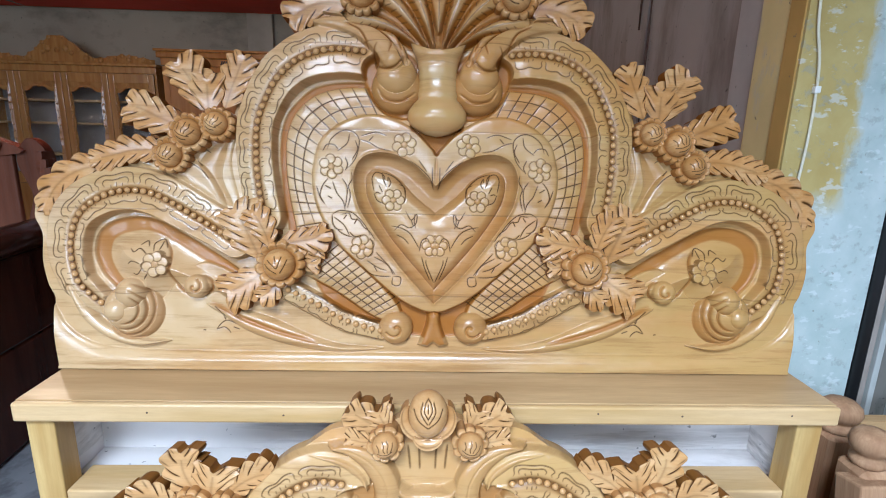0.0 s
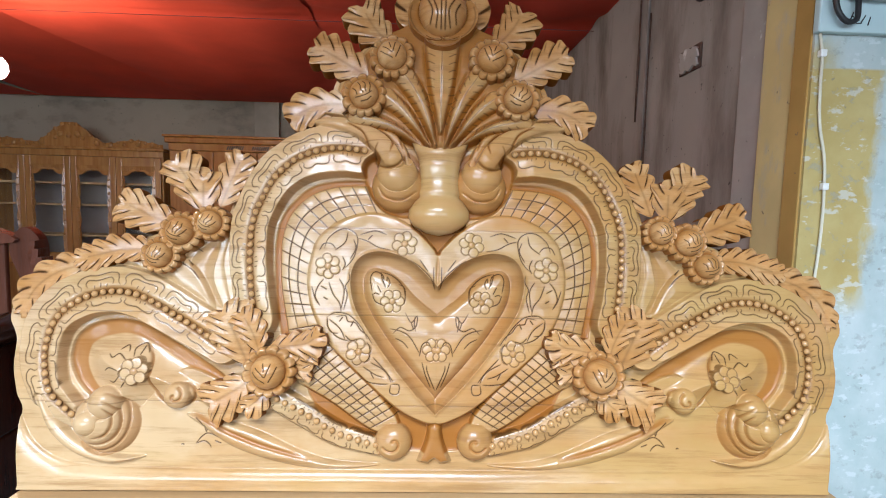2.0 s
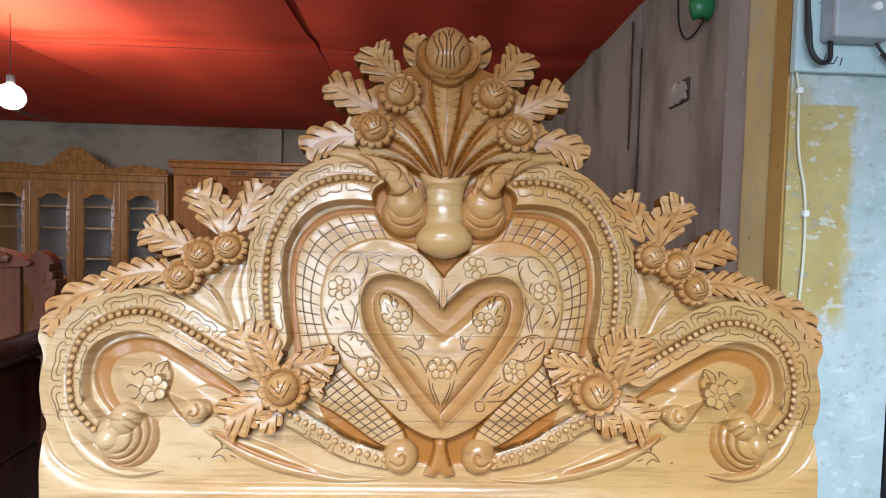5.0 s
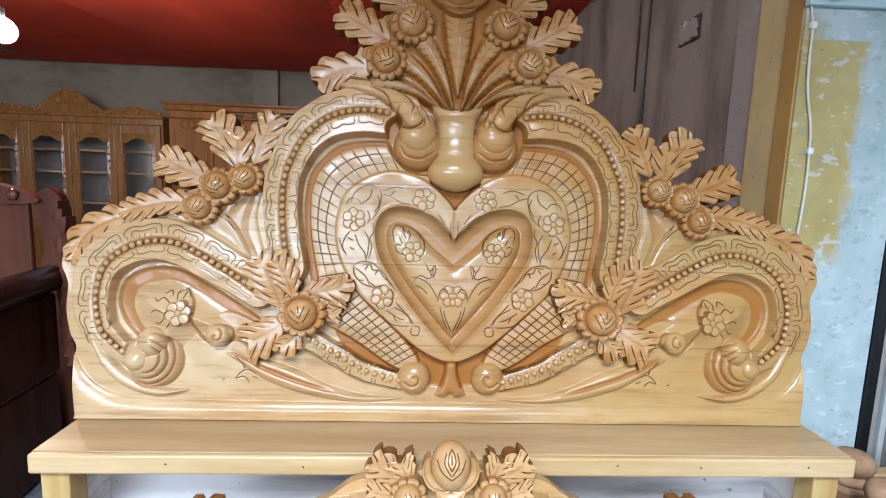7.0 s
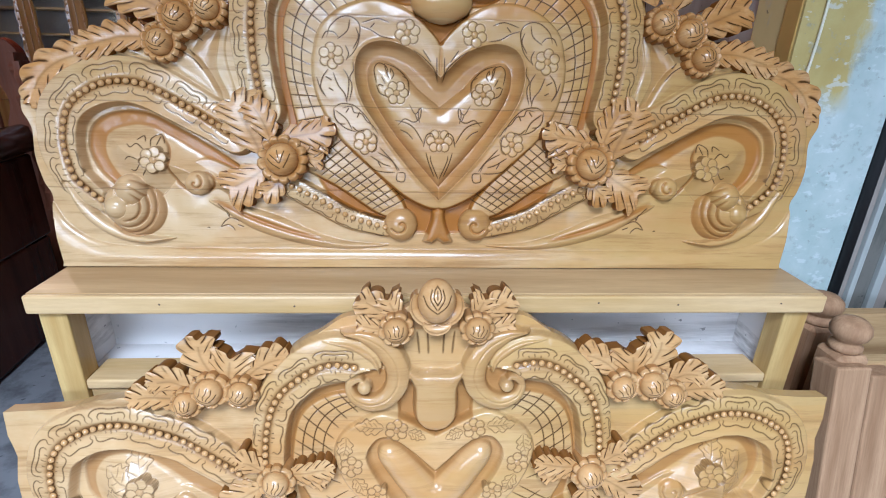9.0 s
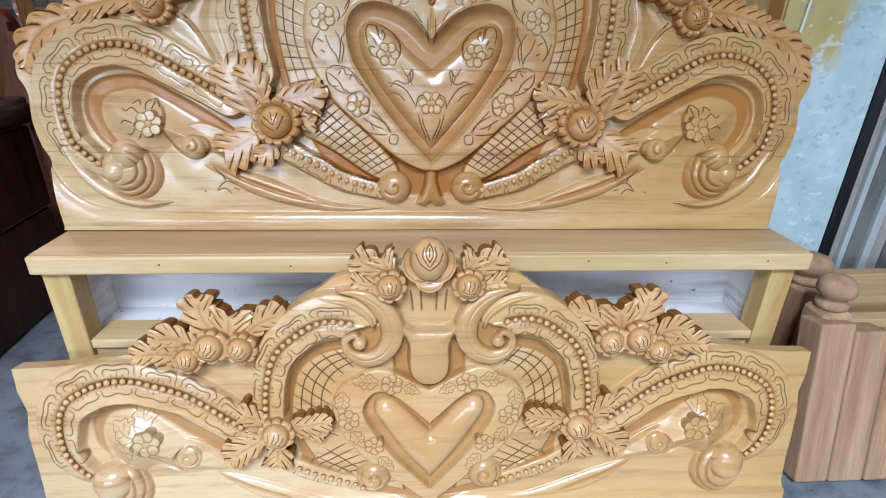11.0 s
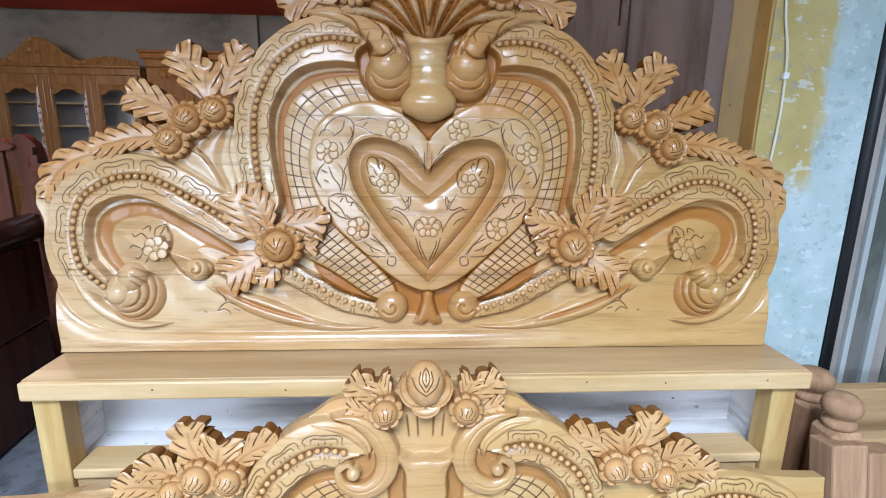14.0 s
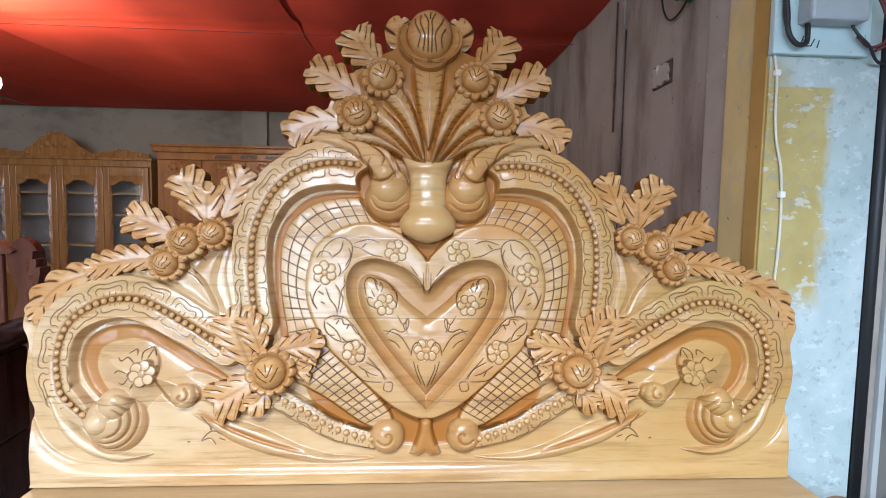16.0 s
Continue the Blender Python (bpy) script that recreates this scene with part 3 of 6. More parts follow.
def bud_mesh(name, r, tall, mat, lines="rose", stain_shade=0.10, width=0.032):
    """A smooth rounded bud with a few petal lines scored into it, facing -y."""
    ni, nj = 44, 120
    a = np.linspace(0.02, np.pi * 0.56, ni)[:, None]
    th = np.linspace(0, 2 * np.pi, nj, endpoint=False)[None, :]
    x, z = np.sin(a) * np.cos(th), np.sin(a) * np.sin(th)
    near = np.full((ni, nj), 9.0)
    for line in BUD_LINES[lines]:
        p = spline(np.array(line) * 100, 6)
        for q, e in zip(p, p[1:] - p[:-1]):
            t = np.clip(((x - q[0]) * e[0] + (z - q[1]) * e[1]) / (e @ e), 0, 1)
            near = np.minimum(near, np.hypot(x - q[0] - t * e[0], z - q[1] - t * e[1]))
    mark = np.exp(-((near / width) ** 2)) * (a < 1.45)
    k = 1 - 0.02 * mark
    P = np.stack([r * x * k, -tall * np.cos(a) * k + 0 * th, r * z * k], -1)
    # The foot darkens where it sinks into the collar: shade painted on.
    return grid_mesh(name, P, mat, np.clip(stain_shade + 0.7 * np.clip(a - 1.1, 0, 1) + 0 * th, 0, 1), np.clip(1.2 * mark, 0, 1), wrap=True)


def ring_mesh(name, r, mat, petals=13, depth=0.03, inner=0.58, stain_shade=0.22):
    """The scalloped collar of small rolled petals round a bud, facing -y."""
    ni, nj = 11, petals * 12
    th = np.linspace(0, 2 * np.pi, nj, endpoint=False)[None, :]
    k = np.linspace(0, 1, ni)[:, None]
    sc = np.abs(np.sin(petals * th / 2 + 0.35 * np.sin(3 * th)))
    rim = r * (0.86 + 0.14 * sc**0.6) * (1 + 0.03 * np.sin(2 * th + 1))
    rad = inner * r + (rim - inner * r) * k
    gap = np.exp(-((sc / 0.20) ** 2)) * np.clip(k * 2.2 - 0.5, 0, 1)
    h = 0.23 * r * (np.clip(k / 0.62, 0, 1) ** 0.8 - 0.75 * np.clip((k - 0.62) / 0.38, 0, 1) ** 2) - 0.0025 * gap + 0.0012 * np.sin(2.0 * petals * th) * np.clip(k - 0.3, 0, 1) - 0.004
    P = np.stack([rad * np.cos(th), -h + 0 * th, rad * np.sin(th)], -1)
    low = P[-1:].copy()
    low[..., 1] = depth
    P = np.concatenate([P, P[-1:], low], 0)
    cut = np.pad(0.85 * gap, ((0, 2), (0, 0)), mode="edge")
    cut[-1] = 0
    # Inner edge and skirt tinted dark, for the shade round the bud.
    st = np.pad(stain_shade + 0.6 * (1 - np.clip(k / 0.45, 0, 1)) + 0 * th, ((0, 2), (0, 0)), mode="edge")
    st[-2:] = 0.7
    return grid_mesh(name, P, mat, st, cut, wrap=True, skip_i=(ni - 1,))


def sepal_mesh(name, r, a0, a1, near, reach, base, tall, mat, stain_shade=0.2, round_=0.6):
    """A broad bowl-shaped petal that hugs a bud of radius r between two angles, facing -y."""
    f = np.linspace(0, 1, 28)[:, None]
    g = np.linspace(0, 1, 10)[None, :]
    a = np.radians(a0 + (a1 - a0) * f)
    rad = near * r + (0.10 * r + reach * np.clip(np.sin(np.pi * f), 0, 1) ** round_) * g
    h = base + tall * (0.25 * g + 0.75 * g**3) * (0.55 + 0.45 * np.sin(np.pi * f)) - 0.002 * np.clip((g - 0.86) / 0.14, 0, 1) ** 2
    P = np.stack([rad * np.cos(a), -h, rad * np.sin(a)], -1)
    low = P[:, -1:].copy()
    low[..., 1] = np.minimum(low[..., 1] + 0.05, 0.03)
    P = np.concatenate([P, P[:, -1:], low], 1)
    # Shade of the gap beside the bud is painted along the inner edge.
    st = np.concatenate([np.broadcast_to(stain_shade + 0.6 * (1 - np.clip(g * 1.6, 0, 1)), (28, 10)), np.full((28, 2), 0.75)], 1)
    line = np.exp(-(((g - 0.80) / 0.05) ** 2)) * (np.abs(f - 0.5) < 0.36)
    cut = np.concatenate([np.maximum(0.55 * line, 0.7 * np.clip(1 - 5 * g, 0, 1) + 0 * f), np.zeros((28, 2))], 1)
    return grid_mesh(name, P, mat, st, cut, skip_j=(9,))


def bead_mesh(r):
    a = np.linspace(0.05, np.pi * 0.62, 6)[:, None]
    th = np.linspace(0, 2 * np.pi, 10, endpoint=False)[None, :]
    P = np.stack([r * np.sin(a) * np.cos(th), -r * np.cos(a) + 0 * th, r * np.sin(a) * np.sin(th)], -1)
    one = np.ones(P.shape[:2])
    # Rims go near black: contact shade between the beads, in the colour.
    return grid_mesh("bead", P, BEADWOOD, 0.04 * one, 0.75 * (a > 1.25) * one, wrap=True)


def attach(name, me, parent, m=None, label=""):
    ob = new(name, me)
    ob.parent = parent
    if m is not None:
        ob.matrix_basis = m
    return tagged(ob, label)


def both(name, me, parent, label=""):
    attach(name, me, parent, None, label)
    attach(name, mirrored(me), parent, None, label)


def rounded(p, times=2):
    """A line with its corners cut round."""
    for _ in range(times):
        a, c = p[:-1], p[1:]
        mid = np.stack([0.78 * a + 0.22 * c, 0.22 * a + 0.78 * c], 1).reshape(-1, 2)
        p = np.vstack([p[:1], mid, p[-1:]])
    return p


def volute(R, points, width, base, tall, eye, stain_shade=0.2):
    """A rolled scroll: a half-round strand along a spiral that ends in an eye."""
    p = spline(points, 10)
    R.band(p, width, width, lambda q, s: base + tall * np.sqrt(np.clip(1 - q**2, 0, 1)), 0.004, lambda q, s: stain_shade + 0.45 * np.clip(-q, 0, 1) ** 2, False)
    R.groove(offset(p, 0.0), 0.0016, 0.002, 0.3)
    R.dome(points[-1][0], points[-1][1], eye, base + 0.6 * tall, tall, 0.1, grow=False)


def bracket_border(R, path, lo, hi, period, side, start=0.0, stop=None):
    """The run of scored bracket shapes along one side of a bead row; lo and hi are distances from it."""
    total = lengths(path)[-1]
    stop = total if stop is None else stop
    count = max(1, int(round((stop - start) / period)))
    step = (stop - start) / count
    g = hi - lo
    for k in range(count):
        s0 = start + k * step
        j, i = 0.04 * math.sin(5.1 * k + 2 * side), 0.05 * math.sin(3.3 * k + side)
        outer = ((0.03, lo + 0.04 * g), (0.09, lo + 0.30 * g), (0.05 + j, lo + 0.66 * g), (0.12, hi - 0.02 * g), (0.30, hi + 0.02 * g), (0.50 + j, hi - (0.20 + i) * g), (0.70, hi + 0.02 * g), (0.88, hi - 0.02 * g), (0.95 + j, lo + 0.66 * g), (0.91, lo + 0.30 * g), (0.97, lo + 0.04 * g))
        inside = ((0.22, lo + 0.12 * g), (0.19, lo + 0.44 * g), (0.26, lo + 0.70 * g), (0.50 + j, lo + (0.52 + i) * g), (0.74, lo + 0.70 * g), (0.81, lo + 0.44 * g), (0.78, lo + 0.12 * g))
        for shape in (outer, inside) if side > 0 else (outer,):
            s = np.array([s0 + step * a for a, _ in shape])
            d = np.array([b for _, b in shape]) * side
            q, nrm = along(path, s)
            R.score(rounded(q + nrm * d[:, None], 3), 0.0013, 0.0018, 0.85)
        for f, a, b in ((0.36, 0.85 * lo, lo + 0.22 * g), (0.50, 0.85 * lo, lo + 0.34 * g), (0.64, 0.85 * lo, lo + 0.20 * g)):
            q, nrm = along(path, np.array([s0 + step * f, s0 + step * (f + 0.02)]))
            R.score(q + nrm * np.array([[a], [b]]) * side, 0.0011, 0.0012, 0.8)


def strokes(R, lines):
    """Knife cuts, each through its own few places."""
    for line in lines:
        R.score(spline(line, 6), 0.0012)


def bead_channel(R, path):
    # Knife-dark channel, darkened further with painted shade round the beads.
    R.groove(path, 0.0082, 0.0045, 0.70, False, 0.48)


def flower(R, u, v, r, base=None, petals=6, turn=0.3, height=0.0010):
    """A small low-relief flower: petal domes round a centre."""
    base = R.height_at(u / 100, v / 100) if base is None else base
    for k in range(petals):
        a = turn + 2 * math.pi * k / petals
        R.dome(u + 0.62 * r * math.cos(a), v + 0.62 * r * math.sin(a), 0.40 * r, base, height, 0.02, grow=False)
        ring = np.linspace(0, 2 * math.pi, 13)
        c = np.stack([u + 0.62 * r * math.cos(a) + 0.40 * r * np.cos(ring), v + 0.62 * r * math.sin(a) + 0.40 * r * np.sin(ring)], -1) / 100
        R.groove(c, 0.0011, 0.0010, 0.2, False, 0.55)
    R.dome(u, v, 0.24 * r, base, height * 2.6, 0.3, grow=False)


def scored_leaf(R, u, v, length, angle, fat=0.25, veins=3):
    """The cut outline and veins of a flat leaf."""
    a = radians(angle)
    c, s = math.cos(a), math.sin(a)
    length *= 1.8

    def at(p):
        return np.array([(u + length * (x * c - y * s), v + length * (x * s + y * c)) for x, y in p])

    x = np.linspace(0, 1, 19)
    env = 1.25 * fat * np.sin(np.pi * x**0.75)
    for side in (1, -1):
        y = side * env * (1 - 0.30 * np.abs(np.sin(3.5 * np.pi * x + 0.4 * side)) ** 3)
        R.score(spline(at(np.stack([x + 0.05 * np.abs(y), y], -1)), 2), 0.0010, 0.0016, 0.7)
    R.score(spline(at(((0.02, 0), (0.4, 0.03), (0.75, -0.02))), 5), 0.0010, 0.0016, 0.55)
    for k in range(2 * veins):
        x0, side = 0.22 + 0.5 * k / (2 * veins), 1 if k % 2 else -1
        R.score(spline(at(((x0, 0.02 * side), (x0 + 0.07, fat * 0.45 * side), (x0 + 0.16, fat * 0.75 * side))), 4), 0.0009, 0.0016, 0.55)

# ---- the room ----
def wall(name, x0, x1, y0, y1, z0, z1, mat, label):
    ob = part(name, box(x0, x1, y0, y1, z0, z1, 0.0), mat)
    return tagged(ob, label, "wall" if name.startswith("wall") else name.split("_")[0], kind="structure")


tagged(part("floor", box(-6.2, 3.2, -1.0, 5.3, -0.10, 0.0, 0), CEMENT), "rough grey cement shop floor with cracks", "floor", kind="structure")
tagged(part("ground", box(-60, 60, -60, -1.0, -0.12, -0.02, 0), YARD), "dull grey cement ground added out of view before the shop", "ground", kind="structure")
wall("wall_north", -6.2, 3.2, 5.0, 5.2, 0, 2.698, SOOTED, "bare stained grey plastered back wall of the shop")
tagged(part("pilaster", box(-2.05, -1.77, 4.92, 4.998, 0, 2.698, 0.004), PLASTER), "grey plastered pilaster on the back wall", "pilaster", kind="structure")
wall("wall_west", -6.2, -6.0, -1.0, 5.0, 0, 2.698, PLASTER, "bare grey plastered side wall")
wall("wall_front", 0.935, 1.255, 0.20, 0.272, 0, 2.698, BLUEWALL, "pale blue and yellow distempered wall with worn patches")
tagged(part("trim", box(0.931, 0.96, 0.208, 0.270, 0, 2.698, 0.003), OCHRE), "ochre painted edge strip of the wall", "trim", kind="structure")
tagged(part("door_post", box(0.938, 1.10, 0.275, 0.405, 0, 2.698, 0.005), YELLOWGREY), "worn yellow and grey painted post beside the wall", "post", kind="structure")
east = tagged(new("wall_east"), "dark brown panelled partition wall with open seams", "wall", kind="structure")
for y0, y1, x in ((0.41, 0.535, 0.950), (0.539, 1.262, 0.960), (1.278, 2.60, 0.957), (2.606, 5.0, 0.960)):
    part("panel", box(x, 1.02, y0, y1, 0, 2.698, 0.003), GREYEDGE if y1 < 0.6 else DARKWALL, east)
# Black sheet added behind the panels to stand for the dark in the seams.
part("backing", box(1.021, 1.06, 0.41, 5.0, 0, 2.698, 0), BLACK, east)
wall("wall_far_east", 3.0, 3.2, -1.0, 0.5, 0, 2.698, PLASTER, "plain plastered side wall")
# Out-of-view wall, added so its two openings shape the daylight's reflections.
for x0, x1, z0, z1 in ((-7, 7, 0, 1.58), (-7, 7, 2.62, 4.28), (-7, -3.62, 1.582, 2.618), (-0.28, 0.38, 1.582, 2.618), (2.22, 7, 1.582, 2.618)):
    wall("wall_street", x0, x1, -5.55, -5.35, z0, z1, PLASTER, "unseen plastered wall with two openings, added to shape the daylight")
# Unseen roof slabs, added only to frame the overhead sky lamp.
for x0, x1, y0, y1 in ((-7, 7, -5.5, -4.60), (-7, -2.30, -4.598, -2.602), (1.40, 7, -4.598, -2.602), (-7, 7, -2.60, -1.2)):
    tagged(part("yard_roof", box(x0, x1, y0, y1, 4.3, 4.4, 0), PLASTER), "unseen grey roof slab added round the overhead sky lamp", "roof", kind="structure")
# Hidden ceiling; its front edge is set to block lamp light from the crest.
tagged(part("ceiling", box(-6.2, 3.2, -1.86, 5.2, 2.70, 2.80, 0), PLASTER), "plain grey hidden ceiling above the cloth, its front edge shading the headboard", "ceiling", kind="structure")

# ---- the headboard ----
headboard = empty("headboard", pose(-0.006, 0, SHELF, -LEAN, 0, 0), label="lacquered golden wooden headboard carved with heart, leaves and roses", category="headboard")


def axis_closed(points, top, bottom, out=6.0, n=10):
    """A half outline closed past the middle line; it runs from the top of the middle line to its bottom."""
    p = spline(points, n)
    return np.vstack([p, np.array([[0.0, bottom], [out, bottom], [out, top], [0.0, top]]) / 100])


def carve_headboard():
    R = Relief(0.985, 1.16, 0.00135)
    U, V = R.U, R.V
    # the board itself
    R.outline(np.vstack([np.array([(6, 0), (-90.4, 0)]) / 100, spline([(-90.2, 1), (-91.2, 8), (-91.6, 14.5), (-91.7, 17.4), (-93.2, 20.4), (-94.4, 26), (-94.3, 31.6), (-94.9, 34.0), (-96.1, 37.0), (-95.2, 41.4), (-91.4, 45.0), (-85, 47.6), (-78, 49.8), (-70, 52), (-62, 57), (-54, 60), (-49.6, 60), (-47.4, 67.5), (-44.3, 72.8), (-39.9, 77.7), (-34.7, 81.2), (-30, 84.4), (-27, 89), (-25, 95), (-18, 104), (-9, 108.5), (-5, 112), (0, 114)], 8), np.array([(6, 114)]) / 100]))
    R.H += 0.010 * np.clip((0.05 - np.maximum(V, 0.022)) / 0.03, 0, 1) ** 2
    ledge = spline([(-91.7, 15.7), (-89, 10.7), (-83.8, 6.8), (-76.4, 5), (-62, 4.4), (-35.3, 4.3), (1.1, 4.3)], 8)
    R.plate(np.vstack([ledge, np.array([(6, 4.2), (6, -4), (-99, -4), (-99, 14)]) / 100]), 0.013, 0.050, grow=False)
    lobe = spline([(-76.6, 14.8), (-79.8, 16.9), (-84, 20.7), (-85.3, 23.9), (-86, 28), (-85.9, 31.6), (-84.8, 35.9), (-82.2, 39.3), (-77.6, 42.1), (-72.3, 43.2), (-67.3, 42.6), (-62.8, 40.6), (-57.6, 37.6), (-52.5, 34.6), (-47.6, 31.3)], 8)
    arch = spline([(-40.6, 37.6), (-41.5, 42.8), (-42.3, 49.7), (-42.4, 53.5), (-42.4, 57.3), (-41.8, 61.2), (-40, 65.8), (-38.4, 68.9), (-36.4, 71.5), (-33.6, 74), (-30.4, 75.7), (-27, 76.7), (-22.7, 77.2), (-17.5, 76.7)], 8)
    low = spline([(-38.3, 21.6), (-33.6, 19.4), (-31.4, 18.3), (-28.2, 16.7), (-24.4, 14.4), (-20.7, 12.6), (-17, 11.5), (-12.6, 10.2)], 10)
    # webbing behind the bud cluster
    R.plate(spline([(-49, 60), (-49.5, 50), (-47.5, 38), (-58, 42), (-68, 48.5), (-76, 50.4), (-64, 57)], 8, True), 0.004, 0.01)
    R.plate(spline([(-50.5, 56), (-51.5, 47), (-49, 40), (-54.5, 43.5), (-57, 50)], 8, True), 0.001, 0.02, -0.004, stain_shade=0.25, grow=False)
    R.plate(spline([(-66, 49.2), (-60, 51.4), (-55.5, 49), (-51.6, 43), (-50.4, 38.4), (-56, 42.2)], 8, True), 0.004, 0.012, 0.008, 0.03, 0.12, grow=False)
    strokes(R, ([(-62.4, 49.6), (-59.4, 50.2), (-56.4, 48.6), (-54.4, 46.2)], [(-57.8, 52.6), (-55.6, 53.4), (-54.2, 52.6)], [(-57.4, 50.8), (-56.2, 49.4)]))
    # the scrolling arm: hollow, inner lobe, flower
    R.plate(spline([(-72.1, 12.7), (-75.5, 16.1), (-76.3, 18.7), (-80, 22.6), (-82, 26.8), (-82.1, 30.4), (-80.9, 33.4), (-77.5, 36), (-72.7, 37), (-67.2, 36.4), (-61.4, 33.4), (-54.9, 29.6), (-47.8, 24.8), (-47.7, 23), (-57.1, 25.9), (-66, 17.4)], 8, True), -0.010, 0.010, stain_shade=0.75, grow=False)
    R.plate(spline([(-69.7, 12.4), (-75.3, 19.7), (-78, 23.1), (-79.5, 26.7), (-79.3, 30.3), (-77.8, 32.6), (-74.3, 34.1), (-69.4, 34.5), (-63, 31.8), (-55.2, 27), (-47.2, 22), (-43.1, 13.8), (-47.9, 12.6), (-54.3, 16.4), (-58, 16.8), (-62.8, 18.2), (-63.9, 17.2)], 8, True), -0.010, 0.012, 0.046, 0.095, 0.05, grow=False, over=True)
    R.groove(spline([(-65.9, 31.8), (-64, 28.8), (-63.5, 25.8), (-63.5, 23.1), (-61.5, 19.8), (-57.7, 17.9), (-54.4, 19.2), (-53.7, 21.3), (-55.4, 22.8), (-57.5, 22.5)], 8), 0.0030, 0.006, 0.65, True, 0.25)
    flower(R, -66.5, 25.7, 3.1)
    strokes(R, ([(-68.6, 28.0), (-70.4, 29.4), (-71.6, 28.6), (-72.8, 29.4)], [(-67.4, 28.6), (-67.6, 30.6), (-65.8, 31.6), (-64.8, 29.4)], [(-66.4, 29.0), (-65.8, 31.2)], [(-69.6, 25.8), (-71.8, 26.4), (-73.4, 25.6)], [(-69.4, 24.6), (-71, 23.2), (-72.4, 23.4)], [(-70.6, 30.2), (-69.2, 31.2), (-68.6, 29.8)], [(-68.2, 23.4), (-69.2, 22.0)]))
    # the long leaf that sweeps under the arm
    R.plate(spline([(-55.5, 16.2), (-50, 15.6), (-44, 14.2), (-38.5, 12.4), (-30, 8.6), (-22, 6.4), (-12, 5.6), (-22, 4.5), (-33, 5.6), (-44, 8.8), (-51, 13)], 8, True), 0.006, 0.016, 0.010, 0.03, 0.10, grow=False)
    R.groove(spline([(-54.5, 16.6), (-46, 12.6), (-38, 9.6), (-28, 6.8)], 8), 0.006, 0.006, 0.75)
    strokes(R, ([(-53.3, 15.6), (-51.9, 14.3), (-51, 12.1)], [(-53.2, 9.7), (-51.9, 11.3), (-50.4, 12), (-48.1, 11.1)], [(-53.2, 9.7), (-51.4, 10.3), (-50.2, 9.6), (-49.7, 8.8)], [(-56.4, 9.5), (-56, 9.6), (-55.7, 9.4)], [(-51, 12.1), (-50.9, 13.2), (-51.4, 14)], [(-49.1, 10.4), (-47.5, 9.8)]))
    # the arm's border and bead row
    R.band(lobe, [2.6, 4.4, 6.2, 7.2, 7.0, 6.3, 5.6, 5.6, 5.4, 4.9], [2.2, 3.2, 3.4, 3.7, 4.4, 5.0, 5.4, 5.2, 4.8, 4.2], lambda q, s: 0.0235 + 0.0030 * (1 - q**2) + 0.010 * np.clip(-q, 0, 1) ** 1.3 - 0.009 * np.clip(q - 0.15, 0, 1) ** 2, 0.006)
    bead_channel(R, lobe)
    bracket_border(R, lobe, 0.012, 0.043, 0.086, 1, start=0.07)
    bracket_border(R, lobe, 0.011, 0.0270, 0.080, -1, start=0.09)
    # ball scroll at the arm's foot
    R.band(spline([(-87.0, 19.6), (-83.4, 13.0), (-77.8, 8.6), (-71.0, 6.6), (-64.0, 7.0)], 8), [1.2, 1.9, 1.9, 1.4, 0.2], [1.0, 1.6, 1.6, 1.2, 0.2], lambda q, s: 0.006 + 0.014 * (1 - q**2), 0.006, lambda q, s: 0.05 + 0 * q, False)
    R.dome(-72.2, 14.2, 6.8, -0.006, 0.040, 0.45, grow=False)
    R.dome(-73.6, 15.0, 5.6, 0.006, 0.042, 0.16, grow=False)
    R.dome(-72.4, 18.8, 3.6, 0.016, 0.036, 0.12, grow=False)
    R.dome(-75.2, 14.6, 2.6, 0.034, 0.020, 0.06, grow=False)
    for r, c0, c1 in ((6.6, -2.0, 1.3), (5.0, -1.9, 1.2), (3.6, -1.7, 1.0)):
        a = np.linspace(c0, c1, 22)
        R.groove(np.stack([-73.6 + r * np.cos(a), 15.0 + r * np.sin(a)], -1) / 100, 0.0024, 0.006, 0.55, True, 0.2)
    R.dome(-57.4, 20.4, 2.9, 0.010, 0.022, 0.08, grow=False)
    R.curl(-57.4, 20.4, 1.9, 0.8, 1.2, -1, 0.006, 0.0026, 0.5)
    # the arch round the heart
    inner = [(-35.6, 33.9), (-37.1, 42.3), (-37.8, 49.8), (-37.8, 56.2), (-36.6, 61.4), (-33.8, 65.4), (-30.2, 68.6), (-24.4, 70.2), (-17.3, 70.5)]
    R.plate(np.vstack([spline(inner, 8), np.array([(6, 70.5), (6, 8), (-12, 9), (-26, 16)]) / 100]), -0.004, 0.010, stain_shade=0.9, grow=False)
    R.band(arch, [4.6, 5.0, 5.4, 5.6, 5.8, 6.0, 6.4, 6.6, 6.2], [4.6, 4.3, 4.2, 4.2, 4.4, 5.0, 5.8, 6.2, 6.0], lambda q, s: 0.033 + 0.003 * (1 - q**2) + 0.007 * np.clip(-q, 0, 1) ** 1.3 - 0.009 * np.clip(q - 0.2, 0, 1) ** 2, 0.006)
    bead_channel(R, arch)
    bracket_border(R, arch, 0.012, 0.041, 0.084, 1, start=0.02)
    bracket_border(R, arch, 0.012, 0.034, 0.076, -1, start=0.01)
    # lattice bands
    outer = spline([(-33.6, 33.7), (-35.6, 43.5), (-36.3, 50), (-36.2, 56.5), (-34.8, 61.1), (-32.4, 64.5), (-28.6, 67.3), (-23.4, 68.8), (-16.1, 69.2)], 10)
